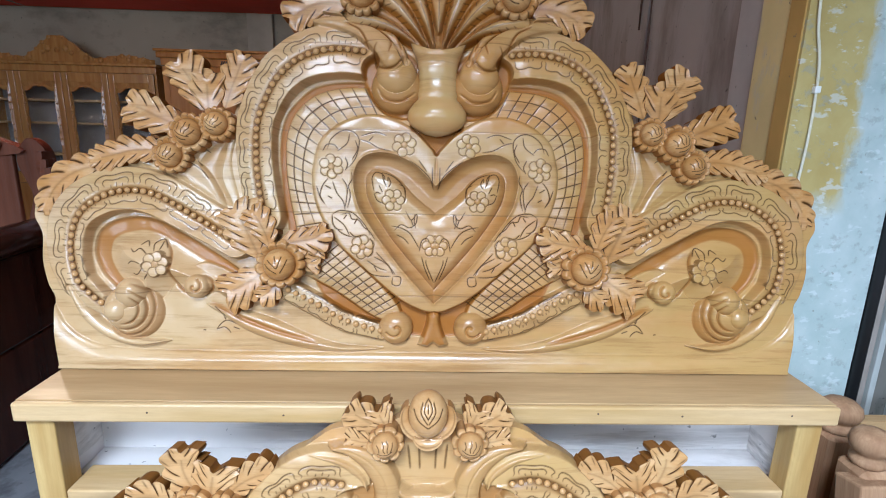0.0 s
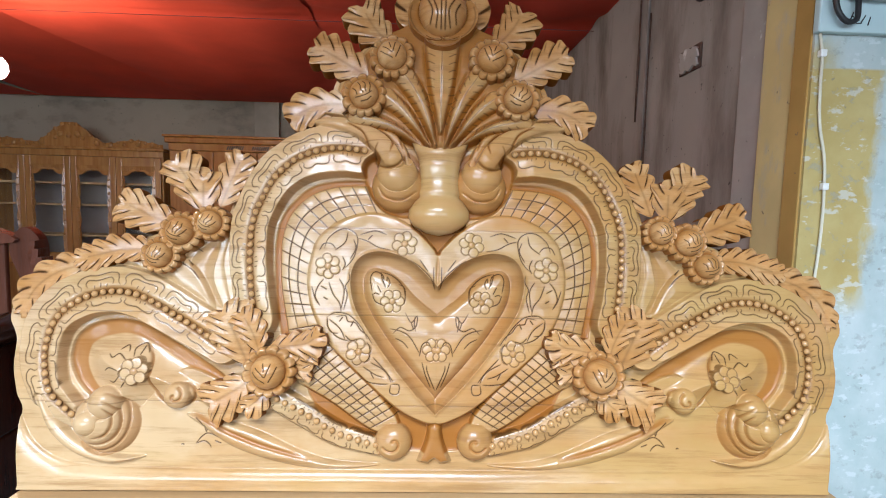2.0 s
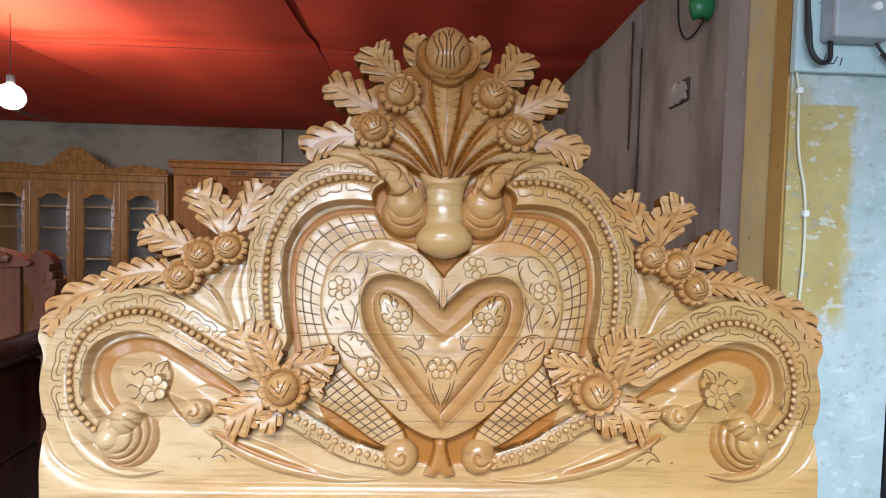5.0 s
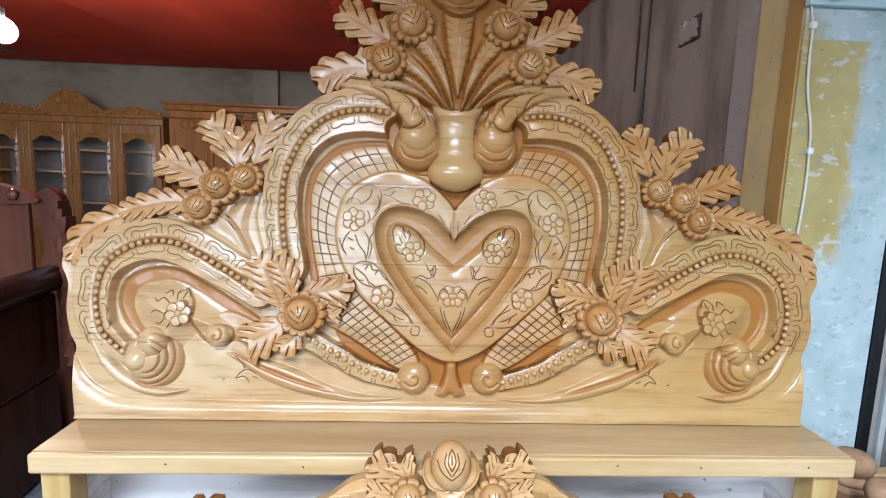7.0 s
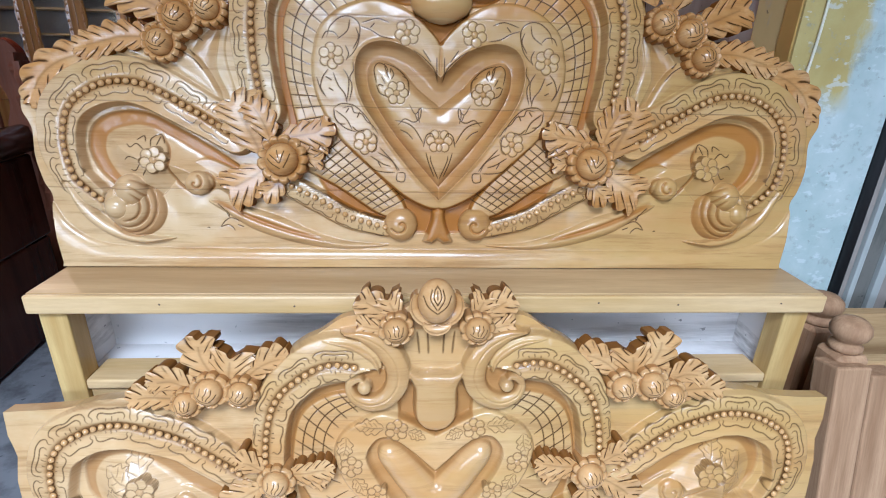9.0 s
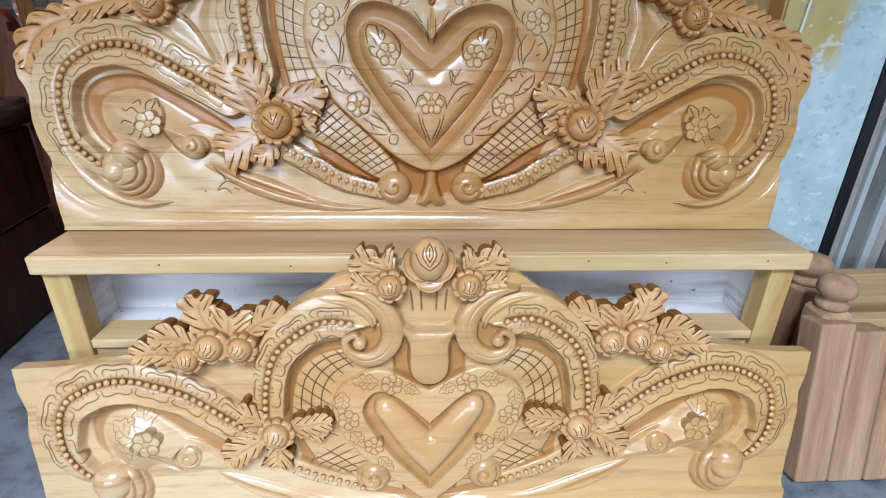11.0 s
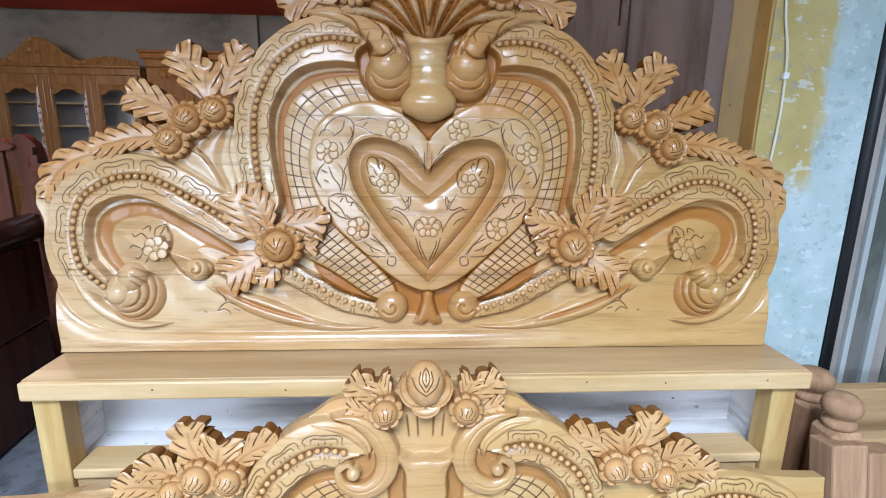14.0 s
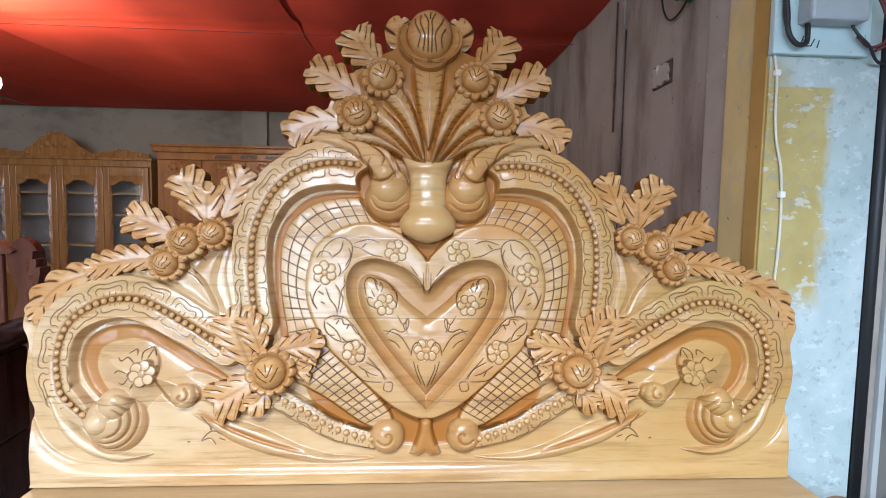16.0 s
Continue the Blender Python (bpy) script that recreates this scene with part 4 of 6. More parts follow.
    heart_pts = [(0, 53.4), (-0.6, 54.5), (-3.9, 57.9), (-6.6, 59.8), (-10.5, 61.7), (-15.1, 62.5), (-19.6, 61.8), (-24, 59.7), (-27.7, 56.1), (-29.2, 51.3), (-29.7, 47.5), (-29.2, 43), (-27.7, 38.4), (-24, 31.9), (-17, 24.9), (-9, 18.1), (-3.3, 15.1), (0, 14.4)]
    R.plate(np.vstack([outer, np.array([(-6, 66), (-6, 20), (-26, 32)]) / 100]), 0.012, 0.006, 0.007, 0.05, 0.13, grow=False)
    R.plate(spline([(-33.4, 25.2), (-30.2, 29.6), (-26.2, 33.6), (-8.4, 16.6), (-13, 12.6), (-24, 19.4)], 6, True), 0.011, 0.008, 0.004, 0.04, 0.10, grow=False)
    inn = spline([(-26.0, 35.5), (-29.2, 43.1), (-29.7, 48.3), (-28.6, 53.6), (-26.8, 57.0), (-23.6, 59.6), (-19.6, 61.2), (-13, 62)], 10)
    so, si = lengths(outer)[-1], lengths(inn)[-1]
    for f in (0.34, 0.66):
        R.score(np.array([(1 - f) * along(outer, np.array([so * t]))[0][0] + f * along(inn, np.array([si * t]))[0][0] for t in np.linspace(0.01, 0.99, 60)]), 0.0013, 0.0018, 1.0)
    for t in np.linspace(0.03, 0.97, 16):
        a, b = along(outer, np.array([so * t]))[0][0], along(inn, np.array([si * t]))[0][0]
        R.score(np.array([a * (1 - f) + b * f for f in np.linspace(0.04, 1.0, 8)]), 0.0013, 0.0018, 1.0)
    A, B, C, D = (np.array(p) / 100 for p in ((-33.0, 25.6), (-25.8, 33.0), (-8.6, 16.4), (-13.6, 12.8)))
    for f in (0.25, 0.5, 0.75):
        R.score(np.array([(A * (1 - f) + B * f) * (1 - t) + (D * (1 - f) + C * f) * t for t in np.linspace(0.02, 0.98, 12)]), 0.0013, 0.0017, 1.0)
    for t in np.linspace(0.08, 0.94, 12):
        lift = np.array([0.018, 0.0])
        R.score(np.array([(A * (1 - f) + B * f) * (1 - t) + (D * (1 - f) + C * f) * t + lift * f for f in np.linspace(0, 1, 6)]), 0.0013, 0.0017, 1.0)
    # lower bead border
    R.band(low, [2.6, 2.4, 2.2, 2.0], [3.2, 3.6, 3.4, 2.6], lambda q, s: 0.016 + 0.006 * (1 - q**2), 0.006, grow=False)
    bracket_border(R, low, 0.011, 0.027, 0.070, -1, start=0.03)
    bracket_border(R, low, 0.010, 0.018, 0.070, 1, start=0.06)
    # the heart: plate, hollow, inner plate
    R.plate(axis_closed(heart_pts, 53.4, 14.4), 0.026, 0.009, 0.003, 0.04, 0.15, grow=False)
    rim = [(0, 45.6), (-5.5, 50.8), (-10.8, 53.1), (-15.4, 53.1), (-18.6, 50.9), (-19.8, 46.6), (-18.6, 40.8), (-15.4, 35.4), (-10, 28), (-4.7, 21.8), (0, 17.2)]
    R.plate(axis_closed(rim, 45.6, 17.2), -0.004, 0.034, stain_shade=0.45, grow=False)
    R.groove(spline(rim, 10), 0.005, -0.003, 0.25, False)
    R.plate(axis_closed([(0, 39.2), (-5.3, 43.4), (-8.6, 47.0), (-12, 49.1), (-15.3, 49.5), (-17.0, 47.3), (-16.8, 43.4), (-15.1, 39.5), (-11.5, 33.9), (-7.5, 28.9), (0, 20.3)], 39.2, 20.3), 0.013, 0.022, 0.010, 0.06, 0.14, grow=False)
    R.groove(spline([(0, 52.5), (-0.1, 49), (-0.1, 46)], 6), 0.0025, 0.004, 0.4)
    for u, v, r in ((-7.7, 55.3, 2.9), (-25.0, 49.8, 2.9), (-17.4, 30.7, 2.9), (-10.2, 42.1, 2.7), (-0.4, 31.2, 2.7)):
        flower(R, u, v, r, turn=0.1 * u)
    strokes(R, ([(-26, 53.7), (-25.1, 56.2), (-22.8, 58.1), (-20.3, 58.2), (-18.5, 56.4), (-18.9, 52.8), (-20, 50.7), (-21.6, 49.1)], [(-23.6, 53.4), (-21.3, 55.3), (-20.7, 57.7)], [(-18.5, 56.4), (-16.2, 55.7), (-13.8, 54.4), (-10.9, 53.8)], [(-18.1, 57.1), (-14.6, 58.1), (-11.8, 57.3)], [(-16.2, 56), (-15.1, 57.2)], [(-25.7, 47), (-27, 45.3), (-27.6, 43), (-26.6, 41.1)], [(-24.7, 46.3), (-23.6, 43.5), (-22.1, 41.5), (-21.6, 39.4)], [(-22.4, 47.1), (-21.2, 45), (-21.3, 42.2), (-21.7, 40.1)], [(-26.5, 45.3), (-25, 44.5)], [(-25.8, 42.8), (-24.7, 42.2)]))
    strokes(R, ([(-24.8, 38.3), (-23, 39.3), (-20.2, 39), (-18.1, 37.4), (-16.4, 35.3), (-15.5, 33.5)], [(-24.8, 37.9), (-24.3, 35.8), (-22.1, 33.8), (-19.3, 32.9)], [(-24.4, 37.9), (-21.9, 35.9), (-20.5, 33.4)], [(-22, 37.3), (-21.2, 38.4)], [(-19.4, 36.2), (-18.7, 37.6)], [(-14.7, 28.4), (-12.2, 27.1), (-10.8, 25.8), (-9.9, 24)], [(-17.7, 26.3), (-15.6, 24.3), (-12.8, 23.7), (-10.4, 23.7)], [(-16.4, 27.5), (-13.5, 25.7), (-11.5, 25.1)], [(-10, 23.7), (-8.2, 23.5), (-8.4, 21.6), (-10.1, 21.8), (-10, 23.7)], [(-14.7, 26.4), (-13.8, 24.8)]))
    strokes(R, ([(-14.9, 44.2), (-15.4, 47.3), (-14.4, 48.8), (-12.6, 48), (-12.2, 46)], [(-13, 48.8), (-10.8, 48.1), (-9.2, 47), (-7.7, 45.2), (-7.4, 43.3)], [(-11.5, 47.7), (-10.9, 46.3), (-11.4, 45.1)], [(-14.9, 43.8), (-14.1, 42), (-12.4, 41.2)], [(-13.7, 45.7), (-12.8, 44)], [(-7.3, 39.7), (-5.8, 37.4), (-4.5, 38.8), (-4.7, 36.5), (-6.2, 35.5), (-8.3, 36.2), (-10, 34.7)], [(-5.8, 37.4), (-5.2, 35.7)], [(-3.2, 28.6), (-2.4, 25.8), (-1.1, 22.7)]))
    strokes(R, ([(-0.5, 44.8), (-1.6, 47.6), (-4.2, 50.1), (-6.6, 51.7)], [(-0.7, 45.1), (-0.9, 47.6), (-0.9, 50.2)], [(-2.2, 49), (-4.2, 51.8)]))
    strokes(R, ([(-9, 46.1), (-7.6, 45.2), (-7.3, 43.1), (-7.5, 41.4)], [(-4.9, 38.9), (-5.1, 37), (-4.7, 35.3)], [(-3.8, 29.7), (-3.2, 32.3), (-2, 33), (-1.2, 31.9)], [(-2.1, 27.9), (-1.9, 26.3), (-0.1, 22.1)], [(-14.6, 43.6), (-14.1, 43.9), (-13.2, 43.6)], [(-11.6, 47.8), (-11.6, 46.6)], [(-10.7, 35.9), (-8, 35.3), (-5.9, 33.9), (-3.7, 30.4)], [(-13.1, 48.9), (-12.6, 46.9), (-11.8, 45.2)], [(-9.4, 33.8), (-7.6, 32.9), (-6.3, 31.5)]))
    strokes(R, ([(-27.1, 53.3), (-26.1, 54.9), (-24.4, 54.9), (-23.3, 53.8)], [(-21.8, 52.2), (-21.1, 50.4), (-21.7, 48.9)], [(-20.2, 48.6), (-20, 46.9), (-20.9, 45.2), (-20.4, 43.2), (-21.1, 39.9)], [(-22.8, 38.4), (-20.7, 38.7), (-20, 37.4), (-18.3, 37.1), (-17.1, 35.5), (-15.7, 34.4), (-14.3, 32.3)], [(-15.7, 33), (-14.9, 31.6), (-15, 29.5), (-16.2, 28.1)], [(-14.2, 29.6), (-12.5, 27.8), (-11, 26.2), (-9.4, 24.1)], [(-24.7, 38.4), (-24.5, 36.3), (-23.6, 34.9), (-22, 34.7)], [(-19.4, 56.1), (-18.8, 54), (-20.1, 51.4)], [(-28.5, 45.2), (-27.6, 42.5), (-26.4, 40.8)], [(-20.6, 34.3), (-19.3, 33.2), (-17.6, 33.5)]))
    # bowl under the heart, middle scroll, stem
    R.plate(np.vstack([spline([(0, 15.4), (-1.6, 14.6), (-1.8, 12.4), (-2.6, 9.6), (-3.9, 6.6)], 8), np.array([(-1.4, 6.0), (0, 7.0), (6, 7), (6, 15)]) / 100]), 0.012, 0.010, 0.012, 0.02, 0.75, grow=False)
    R.dome(-9.2, 10.9, 4.1, 0.006, 0.030, 0.30, grow=False)
    R.curl(-9.2, 10.9, 2.4, 0.7, 3.6, 1, 0.006, 0.003, 0.6)
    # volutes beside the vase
    R.plate(spline([(-17.4, 74.6), (-16.8, 68), (-12.6, 62.6), (-6, 61.6), (-3, 66), (-4, 74), (-9, 78)], 8, True), 0.002, 0.010, stain_shade=0.85, grow=False)
    R.dome(-9.6, 69.0, 6.2, 0.006, 0.044, 0.40, grow=False)
    R.dome(-9.8, 71.6, 4.7, 0.030, 0.034, 0.10, grow=False)
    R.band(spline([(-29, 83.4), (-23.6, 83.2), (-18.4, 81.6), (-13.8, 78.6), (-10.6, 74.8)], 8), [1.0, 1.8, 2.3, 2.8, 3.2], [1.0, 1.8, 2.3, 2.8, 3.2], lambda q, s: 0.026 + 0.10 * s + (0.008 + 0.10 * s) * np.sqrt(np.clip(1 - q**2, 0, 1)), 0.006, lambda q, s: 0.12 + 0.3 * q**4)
    R.band(spline([(-27, 85.6), (-20.6, 85.0), (-14, 82.4), (-9.6, 78.6), (-7.4, 74)], 8), [0.6, 1.1, 1.4, 1.4, 1.0], [0.6, 1.1, 1.4, 1.4, 1.0], lambda q, s: 0.024 + 0.014 * np.sqrt(np.clip(1 - q**2, 0, 1)), 0.005, lambda q, s: 0.25 + 0 * q)
    a = np.linspace(-0.6, 3.4, 24)
    R.groove(np.stack([-11.6 + 3.4 * np.cos(a + 3.0), 75.6 + 3.4 * np.sin(a + 3.0)], -1) / 100, 0.002, 0.005, 0.7, True, 0.4)
    R.groove(spline([(-14.2, 68.4), (-12.4, 65.9), (-8.6, 65.3), (-5.2, 67.4)], 8), 0.0025, 0.006, 0.6)
    for line in ([(-18.2, 83.6), (-14, 81.7), (-11, 78.4), (-11.4, 75.6)], [(-21.8, 83.1), (-18.1, 80.8), (-16.1, 76.8)], [(-14, 84.1), (-10.3, 81.3), (-8.6, 77.3)]):
        R.groove(spline(line, 8), 0.0026, 0.0045, 0.75)
        R.score(spline(line, 8), 0.0010, 0.002, 0.5)
    # stems and fronds that fan up from the vase
    R.plate(np.vstack([spline([(0, 113), (-7, 111), (-14, 107), (-21.5, 99), (-25, 91), (-22, 84.5), (-12, 82), (-5, 79)], 8), np.array([(6, 79), (6, 113)]) / 100]), 0.010, 0.014, 0.004, 0.06, 0.70, grow=False)
    for pts, wd in (([(-4.6, 78.6), (-9.8, 82.1), (-14.0, 83.8), (-20.0, 85.0)], 1.9), ([(-2.8, 79), (-6.5, 84.2), (-9.6, 87.7), (-13.0, 90.4)], 2.2), ([(-1.2, 79), (-3.2, 85.4), (-5.6, 90.9), (-9.0, 96.0)], 2.5), ([(0, 82.0), (0, 88), (0, 94), (0, 104)], 3.9)):
        p = spline(pts, 8)
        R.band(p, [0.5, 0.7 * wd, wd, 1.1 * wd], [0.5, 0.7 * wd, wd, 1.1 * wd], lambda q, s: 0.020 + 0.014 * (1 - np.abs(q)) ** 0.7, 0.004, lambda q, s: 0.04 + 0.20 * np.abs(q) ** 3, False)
        R.score(p, 0.0014, 0.003, 0.6)
        total = lengths(p)[-1]
        for t in np.arange(0.05, total - 0.01, 0.019):
            for side in (1, -1):
                q, nrm = along(p, np.array([t, t + 0.012]))
                R.score(q + nrm * np.array([[wd * 0.004], [wd * 0.009]]) * side, 0.0011, 0.0012, 0.7)
        for side in (1, -1):
            R.groove(offset(p, side * np.linspace(0.5, 1.12 * wd, len(p)) / 100), 0.0050, 0.008, 0.95)
    for v in (19.0, 38.8, 58.6, 78.4):
        R.groove(np.array([(-97, v), (1, v)]) / 100, 0.0011, 0.0005, 0.0, False, 0.40)
    return R, lobe, arch, low


relief, lobe_row, arch_row, low_row = carve_headboard()
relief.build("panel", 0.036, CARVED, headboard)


def bead_rows(R, rows, parent, r, gap):
    me = bead_mesh(r)
    for row, start, stop in rows:
        total = lengths(row)[-1]
        count = int((total - start - stop) / gap)
        for s in np.linspace(start, total - stop, count):
            q = along(row, np.array([s]))[0][0]
            h = R.height_at(q[0], q[1]) + 0.0036
            for side in (1, -1):
                k = 1 + 0.06 * math.sin(57 * s + side)
                attach("bead", me, parent, Matrix.LocRotScale((side * q[0], -h, q[1]), None, (k, k, k)))


bead_rows(relief, ((lobe_row, 0.03, 0.005), (arch_row, 0.0, 0.0), (low_row, 0.015, 0.004)), headboard, 0.0074, 0.0176)


def rosette(parent, u, v, r, h, tilt=0.0, wide=0.0100):
    """A bud in its petal collar, at both sides."""
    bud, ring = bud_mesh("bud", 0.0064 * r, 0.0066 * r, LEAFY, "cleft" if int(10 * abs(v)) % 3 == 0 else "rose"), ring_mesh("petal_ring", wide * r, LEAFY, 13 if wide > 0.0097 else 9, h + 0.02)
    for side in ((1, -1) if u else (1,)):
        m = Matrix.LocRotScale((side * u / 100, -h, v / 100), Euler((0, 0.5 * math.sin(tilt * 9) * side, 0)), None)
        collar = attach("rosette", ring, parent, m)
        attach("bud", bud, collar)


for u, v, r, h in ((-58.1, 56.9, 4.8, 0.036), (-51.6, 59.0, 4.2, 0.038), (-62.4, 51.5, 4.4, 0.034), (-36.4, 26.4, 5.8, 0.052), (-11.8, 99.6, 5.4, 0.040), (-18.1, 89.9, 5.3, 0.040)):
    rosette(headboard, u, v, r, h, 0.2 * u)

CLUSTER_LEAVES = (
    ([(-50.3, 63), (-48.7, 67.4), (-47, 71.4), (-45.6, 75.1)], 6.2, 4, 0.014, 0.012),
    ([(-53.8, 61.7), (-54, 64.3), (-54.1, 66.7), (-54.2, 69.5)], 7.4, 2, 0.018, 0.006),
    ([(-55, 62.3), (-56.5, 66.4), (-58.6, 70), (-61.1, 73.3)], 7.6, 4, 0.012, 0.01),
    ([(-60.6, 58.3), (-65.6, 60.5), (-69.5, 62.3), (-72.6, 63.3)], 7.6, 4, 0.01, 0.008),
    ([(-64.5, 52.8), (-71.1, 52.7), (-76.7, 51.3), (-81.5, 50.2)], 6, 6, 0.014, 0.004),
    ([(-75.9, 49.5), (-84.2, 48.0), (-90.0, 44.2), (-93.6, 38.0)], 6.6, 5, 0.004, 0),
)
ROSETTE_LEAVES = (
    ([(-37.5, 30.5), (-32.6, 31.8), (-28.3, 32.7), (-25.6, 35)], 5.4, 5, 0.04, 0.012),
    ([(-41.6, 27.4), (-43.7, 32), (-45.7, 36.2), (-47.7, 39.1)], 8.6, 5, 0.026, 0.01),
    ([(-39.1, 30.5), (-39.9, 33.3), (-41.3, 36.2), (-43.2, 39)], 5.4, 4, 0.038, 0.01),
    ([(-40.8, 24.4), (-44, 22.1), (-46.8, 20.5), (-49.3, 19.1)], 8.2, 4, 0.024, 0.006),
    ([(-32.2, 29), (-30.3, 29.5), (-28.4, 29.9), (-26.6, 29.8)], 4.2, 2, 0.034, 0.004),
    ([(-32.1, 27), (-30.5, 26.6), (-29.2, 26.3), (-27.9, 26.2)], 3.6, 2, 0.028, 0.004),
    ([(-36.8, 22.9), (-38.1, 21.2), (-39.6, 19.5), (-41.6, 18.1)], 4.6, 3, 0.026, 0.004),
)
CROWN_LEAVES = (
    ([(-12.4, 103.4), (-15.5, 106.3), (-17.6, 109), (-19.2, 112)], 8, 4, 0.016, 0.012),
    ([(-17.5, 95.2), (-22.7, 98.1), (-26.4, 100.1), (-30.1, 101.8)], 7.6, 4, 0.016, 0.012),
    ([(-21, 88.1), (-26.9, 87.9), (-31.3, 86.4), (-34.9, 83.8)], 7.4, 4, 0.018, 0.01),
)
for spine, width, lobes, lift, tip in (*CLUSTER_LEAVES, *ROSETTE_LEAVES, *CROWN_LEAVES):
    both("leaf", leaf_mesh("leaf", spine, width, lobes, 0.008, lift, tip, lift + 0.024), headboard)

# the vase and the crowning bud
vase = turned([(0.003, 0.574), (0.030, 0.580), (0.060, 0.597), (0.071, 0.615), (0.070, 0.632), (0.057, 0.652), (0.0465, 0.662), (0.0465, 0.667), (0.0485, 0.670), (0.0480, 0.676), (0.0465, 0.679), (0.0450, 0.705), (0.0458, 0.731), (0.0478, 0.734), (0.0484, 0.738), (0.0474, 0.742), (0.0500, 0.755), (0.0570, 0.772), (0.0660, 0.792), (0.0620, 0.794), (0.0480, 0.778), (0.004, 0.764)], 40)
for v in vase.verts:
    v.co.y = v.co.y * 0.62 - 0.020
    v.co.z -= 0.024 * max(0.0, (v.co.z - 0.735) / 0.055) * max(0.0, 1 - (v.co.x / 0.066) ** 2)
part("vase", vase, CARVED, headboard, smooth=True)


def crowning_bud(parent, v, r, tall, lines, squash, ears=True):
    attach("crowning_bud", bud_mesh("crowning_bud", r, tall, LEAFY, lines, 0.10, 0.030), parent, Matrix.LocRotScale((0, -0.024, v), None, (1, 1, squash)))
    place = Matrix.Translation((0, -0.024, v))
    right = sepal_mesh("cup_petal", r, -97, 24, 1.00, 0.42 * r, 0.05 * r, 0.34 * r, LEAFY, 0.18, 0.55)
    for me in (right, mirrored(right)):
        attach("cup_petal", me, parent, place)
    attach("cup_petal", sepal_mesh("cup_petal", r, -122, -58, 1.30, 0.36 * r, 0.20 * r, 0.36 * r, LEAFY, 0.10), parent, place)
    if not ears:
        return
    k = r / 0.061
    ear = leaf_mesh("cup_petal", [(-4.4 * k, 100 * v - 3.0 * k), (-7.2 * k, 100 * v - 1.0 * k), (-8.4 * k, 100 * v + 2.0 * k), (-7.8 * k, 100 * v + 5.2 * k)], 6.2 * k, 2, 0.006, 0.004, 0.010, 0.03, 0.2, 0.06, 0.5)
    both("cup_petal", ear, parent)


crowning_bud(headboard, 1.118, 0.058, 0.052, "tulip", 1.14)

# ---- shelf box under the headboard ----
shelf_box = empty("shelf_box", pose(0, 0, 0), label="golden wooden headboard shelf box with an open front", category="shelf")
part("top", box(-0.905, 0.912, -0.1525, 0.075, SHELF - 0.044, SHELF - 0.0005, 0.002), SHELFTOP, shelf_box)
part("front_edge", box(-0.905, 0.912, -0.168, -0.153, SHELF - 0.045, SHELF - 0.001, 0.005), PINE, shelf_box, "pale yellow front edge strip")
for side in (-1, 1):
    x0, x1 = sorted((side * 0.893, side * 0.833))
    part("leg", box(x0, x1, -0.150, -0.092, 0.0, SHELF - 0.045, 0.003), LEGWOOD, shelf_box)
    x0, x1 = sorted((side * 0.892, side * 0.872))
    part("side_panel", box(x0, x1, -0.091, 0.070, 0.0, SHELF - 0.045, 0.002), PLY, shelf_box, "unpainted greyish plywood side")
part("rail", box(-0.832, 0.832, -0.149, -0.055, 0.405, 0.430, 0.004), PINE, shelf_box, "pale yellow front rail")
part("apron", box(-0.832, 0.832, -0.138, -0.118, 0.10, 0.404, 0.003), PINE, shelf_box)
part("back_panel", box(-0.871, 0.871, 0.050, 0.062, 0.38, SHELF - 0.046, 0), PLY, shelf_box, "whitened plywood back with grey knots")
part("bottom_panel", box(-0.871, 0.871, -0.054, 0.049, 0.392, 0.404, 0), PLY, shelf_box, "whitened plywood bottom")
KNOT = plain("grey_knot", (0.30, 0.27, 0.26), 0.7, vary=0.4, scale=30.0)
for x, z, w, h, turn in ((-0.365, 0.565, 0.012, 0.050, 4), (-0.30, 0.578, 0.090, 0.012, -4), (-0.40, 0.546, 0.050, 0.008, 8), (-0.50, 0.600, 0.036, 0.007, 12), (-0.64, 0.570, 0.018, 0.006, -5), (0.42, 0.572, 0.020, 0.026, 10), (0.50, 0.590, 0.080, 0.007, -6), (0.60, 0.565, 0.030, 0.006, 3)):
    knot = turned([(0.5, 0.0), (0.46, 0.0006), (0.2, 0.001)], 14)
    part("knot", knot, KNOT, shelf_box, m=pose(x, 0.0499, z, 90, 0, 0) @ Matrix.LocRotScale(None, Euler((0, 0, radians(turn))), (w, h, 1)))
for x in (-0.62, -0.33, 0.02, 0.36, 0.55, 0.80):
    nail = turned([(0.0020, -0.001), (0.0025, 0.0), (0.0016, 0.0008)], 8)
    part("nail", nail, RUST, shelf_box, m=pose(x, -0.1680, SHELF - 0.022 + 0.005 * math.sin(40 * x), 90))

# ---- the footboard that leans on it ----
# the footboard takes paler mixes of the same two carved woods
LEAFY = PALE_LEAFY
footboard = empty("footboard", pose(-0.013, -0.330, 0.035, -LEAN, -0.35, 0), label="lacquered golden carved wooden footboard leaning on the shelf box", category="footboard")


